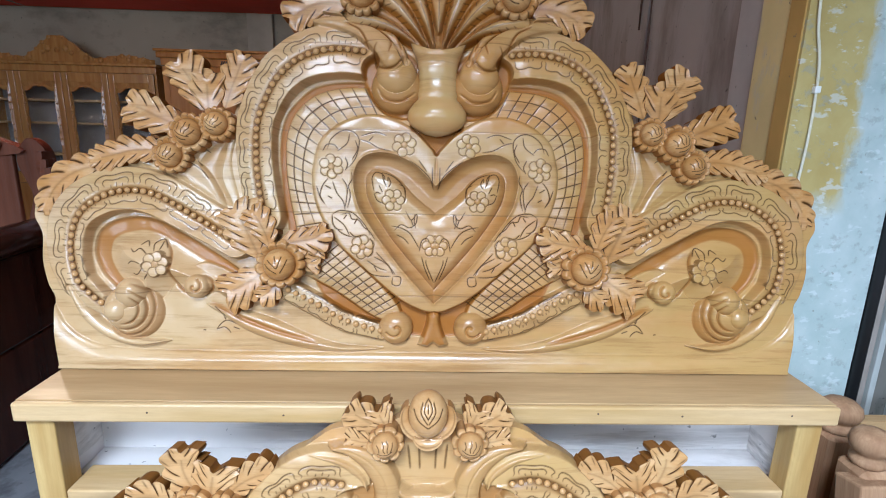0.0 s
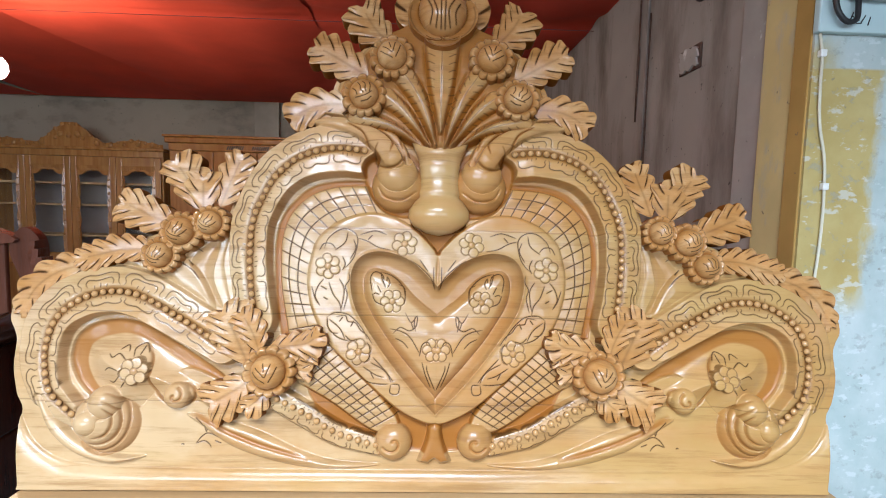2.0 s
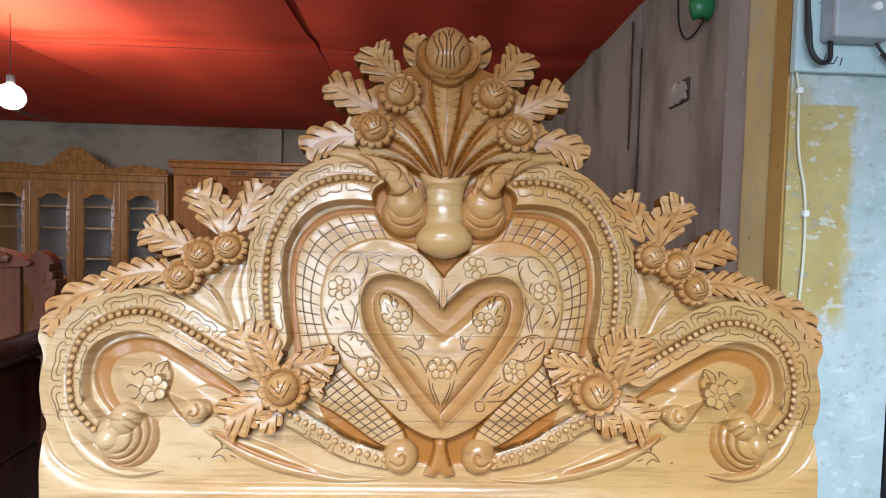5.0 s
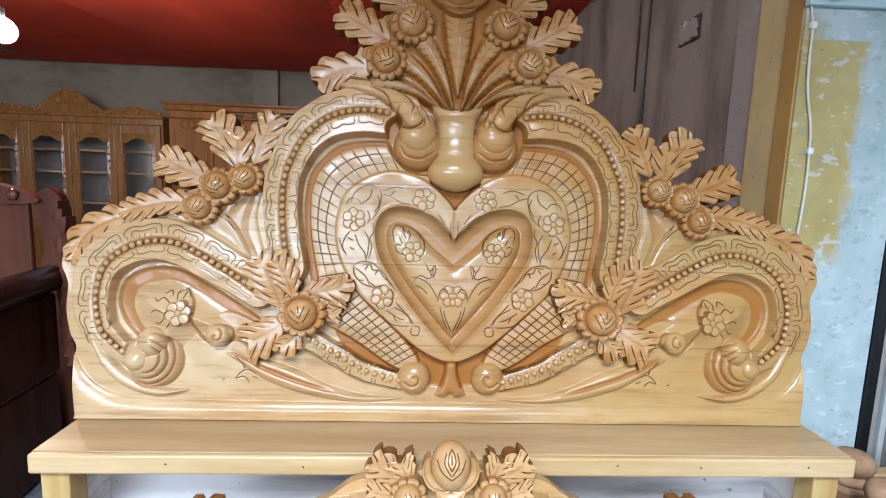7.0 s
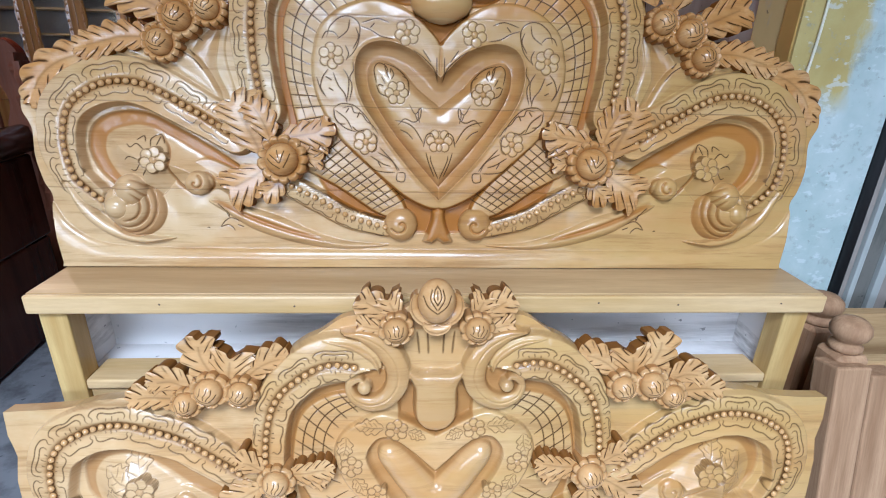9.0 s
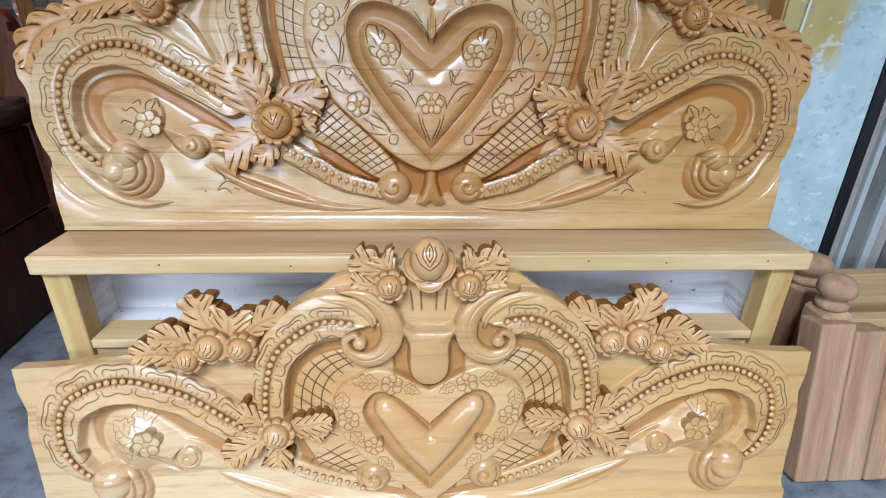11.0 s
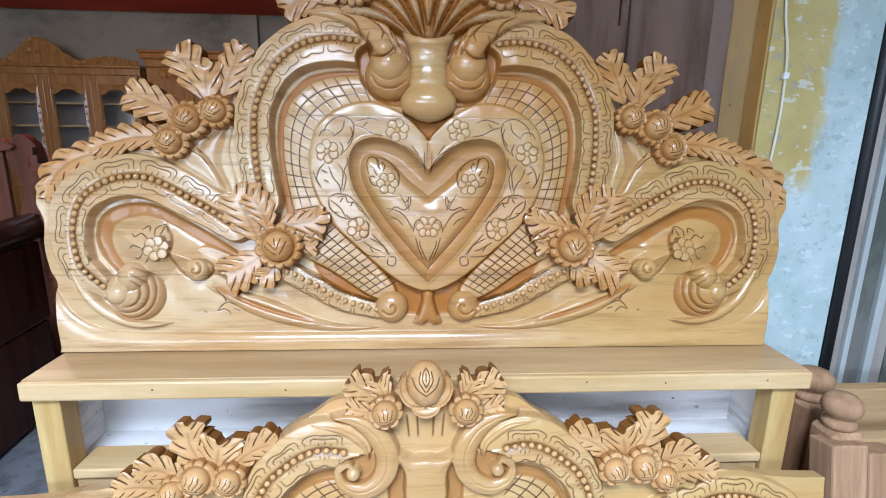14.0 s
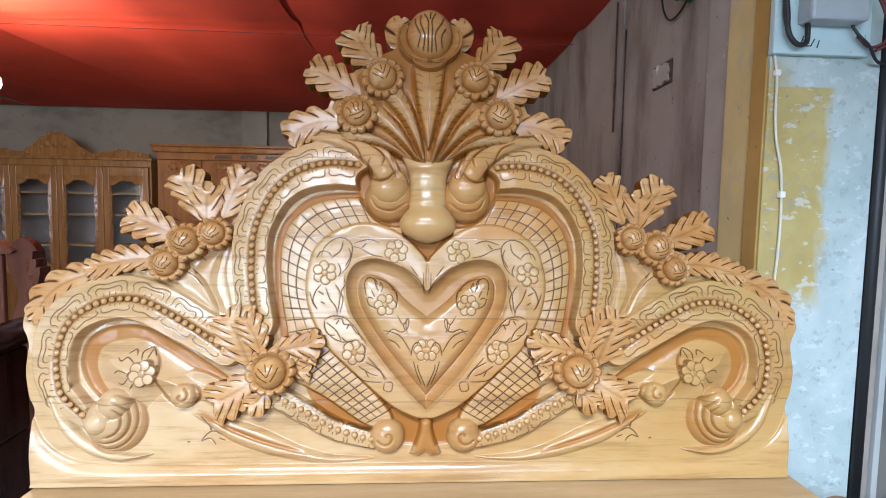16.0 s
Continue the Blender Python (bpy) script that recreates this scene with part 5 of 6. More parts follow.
def carve_footboard():
    R = Relief(0.945, 0.68, 0.0016)
    R.outline(np.vstack([np.array([(6, 0), (-90.6, 0), (-90.9, 12), (-91.6, 24), (-91.0, 30), (-92.4, 35), (-92.4, 40.6), (-86, 40.8)]) / 100, spline([(-80, 41.2), (-70, 43), (-58, 45), (-48, 47), (-43, 43), (-40, 43.6), (-38.2, 46.1), (-34.4, 50.4), (-29.6, 54.4), (-24, 58.6), (-19, 61.4), (-10, 62), (-5, 64), (0, 65)], 8), np.array([(6, 65)]) / 100]))
    R.H += np.where(R.V < 0.03, 0.016, 0.016 * np.clip((0.055 - R.V) / 0.025, 0, 1) ** 2)
    lobe = spline([(-76.6, 13.8), (-79.1, 15.5), (-81.2, 18.1), (-82.6, 21.1), (-83, 24.8), (-82.7, 28.3), (-81.9, 31.1), (-80.3, 33.5), (-78, 35.2), (-74, 37.2), (-69.7, 38.2), (-65.5, 38.1), (-61.4, 36.9), (-57.8, 35.7), (-53.7, 33.9), (-49.6, 31), (-46.1, 28.3), (-42.8, 25.9)], 8)
    arch = spline([(-37.1, 29.4), (-36.8, 33.7), (-36.3, 37.2), (-35.5, 40.6), (-34.5, 43.1), (-32.6, 45.8), (-30.3, 47.7), (-27.1, 50), (-24.5, 51.2), (-21.4, 51.7), (-17.4, 51.1)], 8)
    low = spline([(-33.3, 16.1), (-31.1, 15), (-27.2, 13.2), (-22.6, 11.6), (-15.9, 9.3)], 8)
    R.plate(spline([(-72.3, 8.9), (-73.4, 14.3), (-74.3, 17.3), (-76.9, 21.1), (-77.5, 25.5), (-76.7, 28.4), (-74.2, 31.1), (-70.3, 32.2), (-65.4, 32.1), (-60.1, 29.6), (-54.3, 25.6), (-47.1, 20.2), (-48, 17.5), (-57.2, 22), (-67, 14.8)], 8, True), -0.008, 0.010, stain_shade=0.65, grow=False)
    R.plate(spline([(-69.6, 9.3), (-74.8, 16.9), (-76.4, 21.7), (-76, 25.9), (-73.6, 29.4), (-70, 30.6), (-65.6, 30.2), (-59.7, 26.9), (-53.8, 22.2), (-46.6, 16.6), (-45.7, 11.6), (-52.3, 11), (-57.5, 11.5), (-63.3, 13)], 8, True), -0.008, 0.012, 0.044, 0.090, 0.05, grow=False, over=True)
    R.groove(spline([(-65, 19.6), (-62, 15.6), (-58.4, 13.6)], 8), 0.004, 0.006, 0.6)
    flower(R, -64.6, 22.4, 3.2)
    for a in (150, 200, 100):
        scored_leaf(R, -64.6 + 2.9 * math.cos(radians(a)), 22.4 + 2.9 * math.sin(radians(a)), 3.6, a, 0.34, 2)
    R.plate(spline([(-50, 12.6), (-42, 11), (-34, 8), (-24, 4.6), (-14, 3.6), (-26, 3.0), (-40, 5.4)], 8, True), 0.004, 0.014, 0.008, 0.03, 0.1, grow=False)
    R.groove(spline([(-50.5, 13), (-42, 8.8), (-32, 5)], 8), 0.005, 0.005, 0.6)
    R.band(lobe, [2.4, 4.6, 5.8, 6.0, 5.4, 4.8, 4.4, 4.6, 4.6, 4.2], [2.0, 3.2, 4.6, 5.4, 5.6, 5.8, 5.6, 5.2, 4.6, 4.0], lambda q, s: 0.0225 + 0.0025 * (1 - q**2) + 0.010 * np.clip(-q, 0, 1) ** 1.3 - 0.008 * np.clip(q - 0.15, 0, 1) ** 2, 0.006)
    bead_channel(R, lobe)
    bracket_border(R, lobe, 0.012, 0.040, 0.088, 1, start=0.06)
    bracket_border(R, lobe, 0.011, 0.030, 0.082, -1, start=0.05)
    R.dome(-72.0, 9.8, 6.6, -0.004, 0.044, 0.34, grow=False)
    R.dome(-73.6, 12.4, 4.6, 0.008, 0.042, 0.12, grow=False)
    for r, c0, c1 in ((6.0, -2.2, 1.5), (4.3, -2.3, 1.2)):
        a = np.linspace(c0, c1, 22)
        R.groove(np.stack([-72.6 + r * np.cos(a), 10.6 + r * np.sin(a)], -1) / 100, 0.0022, 0.005, 0.5, True, 0.25)
    R.dome(-56.4, 17.4, 3.1, 0.002, 0.016, 0.25, grow=False)
    R.curl(-56.4, 17.4, 2.5, 0.9, 0.6, -1, 0.004, 0.002, 0.5)
    inner = [(-32.9, 26.9), (-32.8, 27.9), (-32.2, 34.8), (-31.1, 39), (-28.8, 42.4), (-25.5, 45.1), (-19.8, 46.4), (-16.7, 46.4)]
    R.plate(np.vstack([spline(inner, 8), np.array([(6, 46.4), (6, 2), (-16, 6), (-30, 14)]) / 100]), -0.002, 0.010, stain_shade=0.75, grow=False)
    R.band(arch, [3.6, 3.6, 3.8, 4.2, 5.0, 5.6, 6.2, 6.6, 6.2], [4.6, 4.6, 4.6, 4.6, 4.6, 4.4, 4.2, 4.2, 4.0], lambda q, s: 0.031 + 0.003 * (1 - q**2) + 0.006 * np.clip(-q, 0, 1) - 0.008 * np.clip(q - 0.2, 0, 1) ** 2, 0.006)
    bead_channel(R, arch)
    bracket_border(R, arch, 0.013, 0.034, 0.074, 1, start=0.02)
    bracket_border(R, arch, 0.012, 0.034, 0.074, -1, start=0.02)
    outer = spline([(-32.6, 25.7), (-32.4, 27.1), (-31.6, 33.7), (-30.1, 38.7), (-27.3, 41.8), (-22.8, 43.9), (-17, 44.4)], 8)
    R.plate(np.vstack([outer, np.array([(-8, 44), (-6, 6), (-15, 9), (-27, 15)]) / 100]), 0.006, 0.008, 0.006, 0.06, 0.06, grow=False)
    inn = spline([(-20.6, 21), (-22.6, 26), (-22.9, 29.5), (-22.3, 33.7), (-20.3, 37.3), (-16.5, 39.8), (-13, 40.4)], 8)
    so, si = lengths(outer)[-1], lengths(inn)[-1]
    for f in (0.25, 0.5, 0.75):
        R.score(np.array([(1 - f) * along(outer, np.array([so * t]))[0][0] + f * along(inn, np.array([si * t]))[0][0] for t in np.linspace(0.0, 0.97, 40)]), 0.0013, 0.0018, 1.0)
    for t in np.linspace(0.05, 0.95, 9):
        a, b = along(outer, np.array([so * t]))[0][0], along(inn, np.array([si * t]))[0][0]
        R.score(np.array([a * (1 - f) + b * f for f in np.linspace(0.04, 1.0, 8)]), 0.0013, 0.0018, 1.0)
    A, B, C, D = (np.array(p) / 100 for p in ((-30, 15.6), (-22.4, 21.5), (-9, 8.6), (-15, 8.6)))
    for f in (0.3, 0.65):
        R.score(np.array([(A * (1 - f) + B * f) * (1 - t) + (D * (1 - f) + C * f) * t for t in np.linspace(0.02, 0.98, 12)]), 0.0013, 0.0017, 1.0)
    for t in np.linspace(0.08, 0.94, 8):
        R.score(np.array([(A * (1 - f) + B * f) * (1 - t) + (D * (1 - f) + C * f) * t + np.array([0.018, 0]) * f for f in np.linspace(0, 1, 6)]), 0.0013, 0.0017, 1.0)
    R.band(low, [2.2, 2.0, 1.8], [3.0, 3.0, 2.4], lambda q, s: 0.016 + 0.006 * (1 - q**2), 0.006, grow=False)
    bracket_border(R, low, 0.010, 0.024, 0.055, -1, start=0.02)
    R.plate(axis_closed([(0, 35.0), (-2.9, 36.5), (-7.4, 39), (-11.9, 40.1), (-16.4, 38.5), (-20.3, 35.7), (-22.4, 31.5), (-21.9, 27.1), (-19.5, 21.8), (-14.4, 15.6), (-7.7, 9.9), (0, 3.4)], 35, 3.4), 0.025, 0.008, 0.004, 0.04, grow=False)
    R.plate(axis_closed([(0, 25.8), (-5.0, 30.8), (-9.6, 34.0), (-13.2, 33.6), (-15.4, 29.4), (-13.2, 24.0), (-8.4, 17.0), (0, 8.0)], 25.8, 8.0), 0.006, 0.014, stain_shade=0.5, grow=False)
    R.plate(axis_closed([(0, 23.6), (-3.6, 27.7), (-7.2, 31.3), (-10.1, 32.6), (-12.5, 31.6), (-12.9, 28.7), (-10.9, 24.9), (-5.6, 17.2), (0, 10.6)], 23.6, 10.6), 0.004, 0.006, 0.036, 0.040, 0.12, grow=False)
    for u, v, r in ((-8.6, 36.0, 2.5), (-18.6, 27.4, 2.5), (-13.0, 20.4, 2.3)):
        flower(R, u, v, r, turn=0.2 * u)
    for u, v, q, a in ((-11.4, 36.6, 3.6, 175), (-6.0, 35.6, 2.4, 335), (-19.6, 34.6, 3.4, 262), (-18.0, 24.6, 3.0, 300), (-12.0, 17.6, 3.0, 310)):
        scored_leaf(R, u, v, q, a)
    R.dome(-13.4, 11.4, 4.2, 0.004, 0.034, 0.30, grow=False)
    R.curl(-13.4, 11.4, 3.2, 1.2, 2.6, 1, 0.006, 0.003, 0.6)
    # vase and volutes
    R.plate(np.vstack([spline([(0, 49.4), (-3.6, 49.4), (-7.6, 51.4), (-6.4, 48.6), (-5.0, 45.6), (-5.0, 41.0), (-4.4, 38.0), (-2.4, 36.0), (0, 35.4)], 8), np.array([(6, 35), (6, 51)]) / 100]), 0.026, 0.010, 0.012, 0.04, 0.30, grow=False)
    R.plate(spline([(-8.6, 50), (-8.2, 45), (-13, 42), (-18, 43), (-19.6, 46.6), (-17, 49.6), (-12, 50.6)], 8, True), 0.016, 0.008, stain_shade=0.7, grow=False)
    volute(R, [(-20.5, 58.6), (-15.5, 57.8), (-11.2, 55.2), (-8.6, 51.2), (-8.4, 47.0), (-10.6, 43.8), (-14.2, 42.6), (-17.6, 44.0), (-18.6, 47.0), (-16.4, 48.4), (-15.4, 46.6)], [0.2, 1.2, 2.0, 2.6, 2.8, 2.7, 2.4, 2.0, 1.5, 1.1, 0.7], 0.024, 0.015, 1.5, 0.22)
    R.band(spline([(-24, 57.0), (-18, 55.6), (-13.6, 52.6), (-12.2, 49.6)], 8), [0.1, 0.7, 1.0, 0.4], [0.1, 0.7, 1.0, 0.4], lambda q, s: 0.026 + 0.010 * np.sqrt(np.clip(1 - q**2, 0, 1)), 0.004, lambda q, s: 0.3 + 0 * q, False)
    for u in (-1.6, -3.6):
        R.score(spline([(u, 52.6), (u * 1.06, 55), (u * 1.15, 58)], 5), 0.002, 0.004, 0.8)
    return R, lobe, arch, low


foot_relief, foot_lobe, foot_arch, foot_low = carve_footboard()
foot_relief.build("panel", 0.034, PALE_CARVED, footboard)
bead_rows(foot_relief, ((foot_lobe, 0.02, 0.004), (foot_arch, 0.0, 0.0), (foot_low, 0.01, 0.0)), footboard, 0.0070, 0.0165)
for u, v, r, h in ((-47.6, 46.4, 4.4, 0.038), (-41.2, 45.8, 4.0, 0.038), (-52.6, 43.6, 3.8, 0.036), (-34.6, 25.4, 4.4, 0.050), (-8.5, 59.8, 4.0, 0.046)):
    rosette(footboard, u, v, r, h, 0.2 * u, 0.0094)
FOOT_CLUSTER_LEAVES = (
    ([(-46.2, 47.5), (-48.2, 50.5), (-49.6, 53.8), (-49.8, 57.2)], 6.6, 4, 0.012, 0.008),
    ([(-44.2, 47.4), (-44, 49.4), (-43.7, 51.1), (-43.4, 53)], 7.6, 3, 0.014, 0.006),
    ([(-40.7, 48.2), (-38.1, 50.5), (-35.1, 52.1), (-31.8, 52.9)], 5.4, 4, 0.012, 0.006),
    ([(-51.2, 44.9), (-53.9, 46.8), (-56.5, 47.8), (-60.4, 47.4)], 5.4, 4, 0.012, 0.006),
    ([(-53.1, 43.3), (-57.8, 44.1), (-61.4, 44.3), (-65.1, 43.5)], 5.2, 5, 0.012, 0.004),
)
FOOT_ROSETTE_LEAVES = (
    ([(-37.3, 27.1), (-39, 28.4), (-40.7, 29.5), (-42.5, 29.7)], 4.6, 3, 0.032, 0.006),
    ([(-32.9, 26.8), (-28.6, 27.1), (-24.8, 27.9), (-22.4, 28)], 4.4, 5, 0.036, 0.008),
    ([(-31.7, 25.3), (-29.1, 25.2), (-26.8, 24.8), (-24.4, 23.7)], 3.8, 3, 0.028, 0.004),
    ([(-37.6, 23.4), (-41.3, 21.4), (-43.4, 20), (-45.9, 17.8)], 6, 4, 0.024, 0.004),
    ([(-35.1, 22.6), (-34.9, 20.6), (-35, 19.1), (-35.4, 17)], 5.4, 3, 0.03, 0.004),
)
FOOT_CROWN_LEAVES = (
    ([(-9.3, 61.1), (-11.4, 63.1), (-13.5, 64.5), (-15.8, 65.9)], 5.6, 3, 0.018, 0.008),
    ([(-8, 61.8), (-8.9, 63.2), (-9.6, 64.5), (-10.2, 65.8)], 5.2, 3, 0.018, 0.006),
    ([(-10.8, 59.3), (-13, 59.4), (-14.7, 59.8), (-16.4, 60)], 4.2, 3, 0.018, 0.004),
)
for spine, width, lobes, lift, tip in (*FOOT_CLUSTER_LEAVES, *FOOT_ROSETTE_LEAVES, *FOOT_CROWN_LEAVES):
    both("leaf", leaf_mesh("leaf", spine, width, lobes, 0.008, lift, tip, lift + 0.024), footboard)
crowning_bud(footboard, 0.655, 0.040, 0.044, "pointed", 1.20, False)
tagged(part("floor_plank", box(-0.88, 0.88, -0.62, -0.25, 0.0, 0.030, 0.003), PLY), "bluish white plank lying on the floor", "plank")

# ---- behind: cloth canopy and bulb ----
canopy = empty("cloth_canopy", pose(0, 0, 2.44), label="red cloth canopy of sagging strips slung under the ceiling", category="canopy")
for x0, x1, low in ((-5.95, -4.42, 0.02), (-4.44, -2.58, 0.065), (-2.62, -0.74, -0.035), (-0.80, 0.945, -0.025)):
    gx, gy = np.meshgrid(np.linspace(0, 1, 48), np.linspace(-0.9, 4.92, 90), indexing="ij")
    back = np.clip((4.92 - gy) / 1.2, 0, 1)
    gz = low * back - 0.055 * np.sin(np.pi * gx) * (0.5 + 0.5 * np.sin(1.3 * gy + 2 * x0)) * back + 0.012 * np.sin(7 * gx + 2.2 * gy) * back + 0.03 * np.exp(-(((gy - 2.0) / 0.10) ** 2)) + 0.008 * np.sin(19 * gx + 0.7 * gy) * np.exp(-((gx - 0.5) / 0.5) ** 2) * back
    attach("cloth_strip", grid_mesh("cloth_strip", np.stack([x0 + (x1 - x0) * gx + 0.03 * np.sin(1.1 * gy + x0), gy, gz], -1), CLOTH), canopy)
part("cord", box(-5.9, 0.94, 2.0135, 2.0165, -0.0765, -0.0735, 0), MAROON, canopy, "thin cord under the cloth")

bulb = empty("hanging_bulb", pose(-2.25, 1.61, 1.942), label="glowing white bulb hanging from a cord", category="lamp")
GLOW = bpy.data.materials.new("glowing_glass")
GLOW.use_nodes = True
GLOW.node_tree.nodes["Principled BSDF"].inputs["Emission Color"].default_value = (1.0, 0.93, 0.82, 1)
GLOW.node_tree.nodes["Principled BSDF"].inputs["Emission Strength"].default_value = 40.0
globe = part("globe", turned([(0.004, -0.066), (0.030, -0.059), (0.053, -0.040), (0.065, -0.010), (0.062, 0.020), (0.044, 0.048), (0.018, 0.064), (0.014, 0.07)], 20), GLOW, bulb, smooth=True)
globe.visible_shadow = False
part("socket", turned([(0.016, 0.068), (0.018, 0.075), (0.018, 0.11), (0.006, 0.118)], 16), BLACK, bulb)
part("cord", turned([(0.002, 0.117), (0.002, 0.757)], 8), BLACK, bulb)


# ---- behind: cupboards ----
def wavy_frame(w, h, margin, top, waves, depth=0.012, wave=0.012):
    """A door trim with a scalloped inner edge and an arched head, facing -y, its foot at z = 0."""
    bm = bmesh.new()
    count = 96
    outer, inner, inner_back = [], [], []
    for k in range(count):
        a = 2 * math.pi * k / count
        c, s = math.cos(a), math.sin(a)
        r = 1 / max(abs(c), abs(s))
        ox, oz = w / 2 * c * r, h / 2 * s * r
        ripple = wave * abs(math.sin(waves * a / 2))
        ix, iz = (w / 2 - margin) * c * r, (h / 2 - margin) * s * r
        if s > 0.3:
            iz -= top * (1 - math.cos(2 * math.pi * (ix / w))) * 0.5 + 0.2 * top
        ix -= math.copysign(ripple, ix) if abs(c) > abs(s) else 0
        iz -= math.copysign(ripple, iz) if abs(s) >= abs(c) else 0
        outer.append(bm.verts.new((ox, 0, oz + h / 2)))
        inner.append(bm.verts.new((ix, -depth, iz + h / 2)))
        inner_back.append(bm.verts.new((ix, depth * 0.6, iz + h / 2)))
    for k in range(count):
        j = (k + 1) % count
        bm.faces.new((outer[k], outer[j], inner[j], inner[k]))
        bm.faces.new((inner[k], inner[j], inner_back[j], inner_back[k]))
    return bm


def crest_line(f, low, high):
    """Height of a cresting at f from -1 to 1: low waves at the ends and a bell in the middle."""
    a = abs(f)
    bell = (0.5 + 0.5 * math.cos(math.pi * min(1.0, a / 0.40))) ** 0.85
    return low * (0.60 + 0.22 * math.cos(9 * a)) + (high - low) * bell + 0.012 * abs(math.sin(26 * f))


def crest_board(w, low, high, depth=0.03):
    """A carved cresting: a scrolled outline rising to the middle, with small leaf bosses."""
    bm = bmesh.new()
    count = 121
    top = [crest_line(2 * k / (count - 1) - 1, low, high) for k in range(count)]
    front = [bm.verts.new((w / 2 * (2 * k / (count - 1) - 1), 0, top[k])) for k in range(count)]
    foot = [bm.verts.new((w / 2 * (2 * k / (count - 1) - 1), -0.012, 0)) for k in range(count)]
    back = [bm.verts.new((v.co.x, depth, v.co.z)) for v in front]
    rear = [bm.verts.new((v.co.x, depth, 0)) for v in foot]
    for k in range(count - 1):
        bm.faces.new((foot[k], foot[k + 1], front[k + 1], front[k]))
        bm.faces.new((front[k], front[k + 1], back[k + 1], back[k]))
        bm.faces.new((rear[k + 1], rear[k], back[k], back[k + 1]))
    return bm


def boss(r, flat=0.5):
    bm = bmesh.new()
    bmesh.ops.create_icosphere(bm, subdivisions=2, radius=r)
    for v in bm.verts:
        k = 1 + 0.22 * math.sin(5 * math.atan2(v.co.z, v.co.x))
        v.co = Vector((v.co.x * k, v.co.y * flat, v.co.z * k))
    return bm


def glass_cabinet():
    x0, w, top = -4.88, 1.95, 1.84
    ob = empty("glass_cabinet", pose(x0, 4.58, 0), label="varnished brown display cabinet with glazed doors and carved crest", category="cabinet")
    part("side", box(0, 0.03, 0.02, 0.41, 0, top - 0.07, 0.003), CABWOOD, ob)
    part("side", box(w - 0.03, w, 0.02, 0.41, 0, top - 0.07, 0.003), CABWOOD, ob)
    part("back", box(0.03, w - 0.03, 0.39, 0.41, 0, top - 0.07, 0), INSIDE, ob, "dark inside of the cabinet")
    part("base", box(0.0, w, 0.0, 0.388, 0, 0.56, 0.006), CABWOOD, ob)
    for z in (0.86, 1.20, 1.44):
        part("shelf", box(0.031, w - 0.031, 0.06, 0.388, z, z + 0.022, 0.002), PALEPOST, ob)
    part("frieze", box(-0.01, w + 0.01, -0.005, 0.41, top - 0.10, top - 0.032, 0.006), CABWOOD, ob)
    part("cornice", box(-0.03, w + 0.03, -0.03, 0.42, top - 0.031, top, 0.010), CABWOOD, ob)
    crest = part("crest", crest_board(w, 0.09, 0.27), CABWOOD, ob, "carved cresting with small flowers", pose(w / 2, -0.01, top))
    rnd = random.Random(31)
    for k in range(27):
        f = (k - 13) / 13.4
        z = crest_line(f, 0.09, 0.27)
        part("boss", boss(rnd.uniform(0.014, 0.024)), CABWOOD, crest, m=pose(f * w / 2, -0.006, z - 0.012, 0, rnd.uniform(0, 70), 0), smooth=True)
        if k % 2:
            part("flower", boss(rnd.uniform(0.020, 0.030), 0.6), CABWOOD, crest, m=pose(f * w / 2, -0.012, 0.45 * z, 0, rnd.uniform(0, 70), 0), smooth=True)
    for side in (-1, 1):
        part("leaf_scroll", boss(0.034, 0.45), CABWOOD, crest, m=pose(side * 0.09, -0.012, 0.13, 0, 30 * side, 0), smooth=True)
    dw = (w - 0.02) / 4
    for k in range(4):
        door = part("door", box(0.004, 0.062, -0.02, 0.0, 0.565, top - 0.104, 0.004), CABWOOD, ob, "glazed door with a scalloped frame", pose(0.01 + k * dw, 0, 0))
        part("stile", box(dw - 0.062, dw - 0.004, -0.02, 0.0, 0.565, top - 0.104, 0.004), CABWOOD, door)
        part("rail", box(0.063, dw - 0.063, -0.02, 0.0, 0.565, 0.66, 0.004), CABWOOD, door)
        part("rail", box(0.063, dw - 0.063, -0.02, 0.0, top - 0.20, top - 0.104, 0.004), CABWOOD, door)
        part("trim", wavy_frame(dw - 0.126, top - 0.20 - 0.66, 0.020, 0.07, 16), CABWOOD, door, m=pose(dw / 2, -0.016, 0.66))
        for j in range(11):
            for x in (0.074, dw - 0.074):
                part("boss", boss(rnd.uniform(0.008, 0.014), 0.8), CABWOOD, door, m=pose(x + rnd.uniform(-0.006, 0.006), -0.026, 0.74 + 0.075 * j, 0, rnd.uniform(0, 70), 0), smooth=True)
        head = part("head_carving", crest_board(dw - 0.125, 0.075, 0.060, 0.012), CABWOOD, door, "scalloped carved door head", pose(dw / 2, -0.022, top - 0.20, 0, 180, 0))
        for f in (-0.32, -0.22, -0.11, 0.0, 0.11, 0.22, 0.32):
            part("boss", boss(rnd.uniform(0.012, 0.019), 0.8), CABWOOD, head, m=pose(f * dw, 0.010, 0.03 + 0.015 * math.cos(6 * f)), smooth=True)
        pane = part("pane", box(0.055, dw - 0.055, -0.008, -0.004, 0.655, top - 0.195, 0), GLASS, door, "dark reflecting glass")
        pane.visible_shadow = False
    return ob


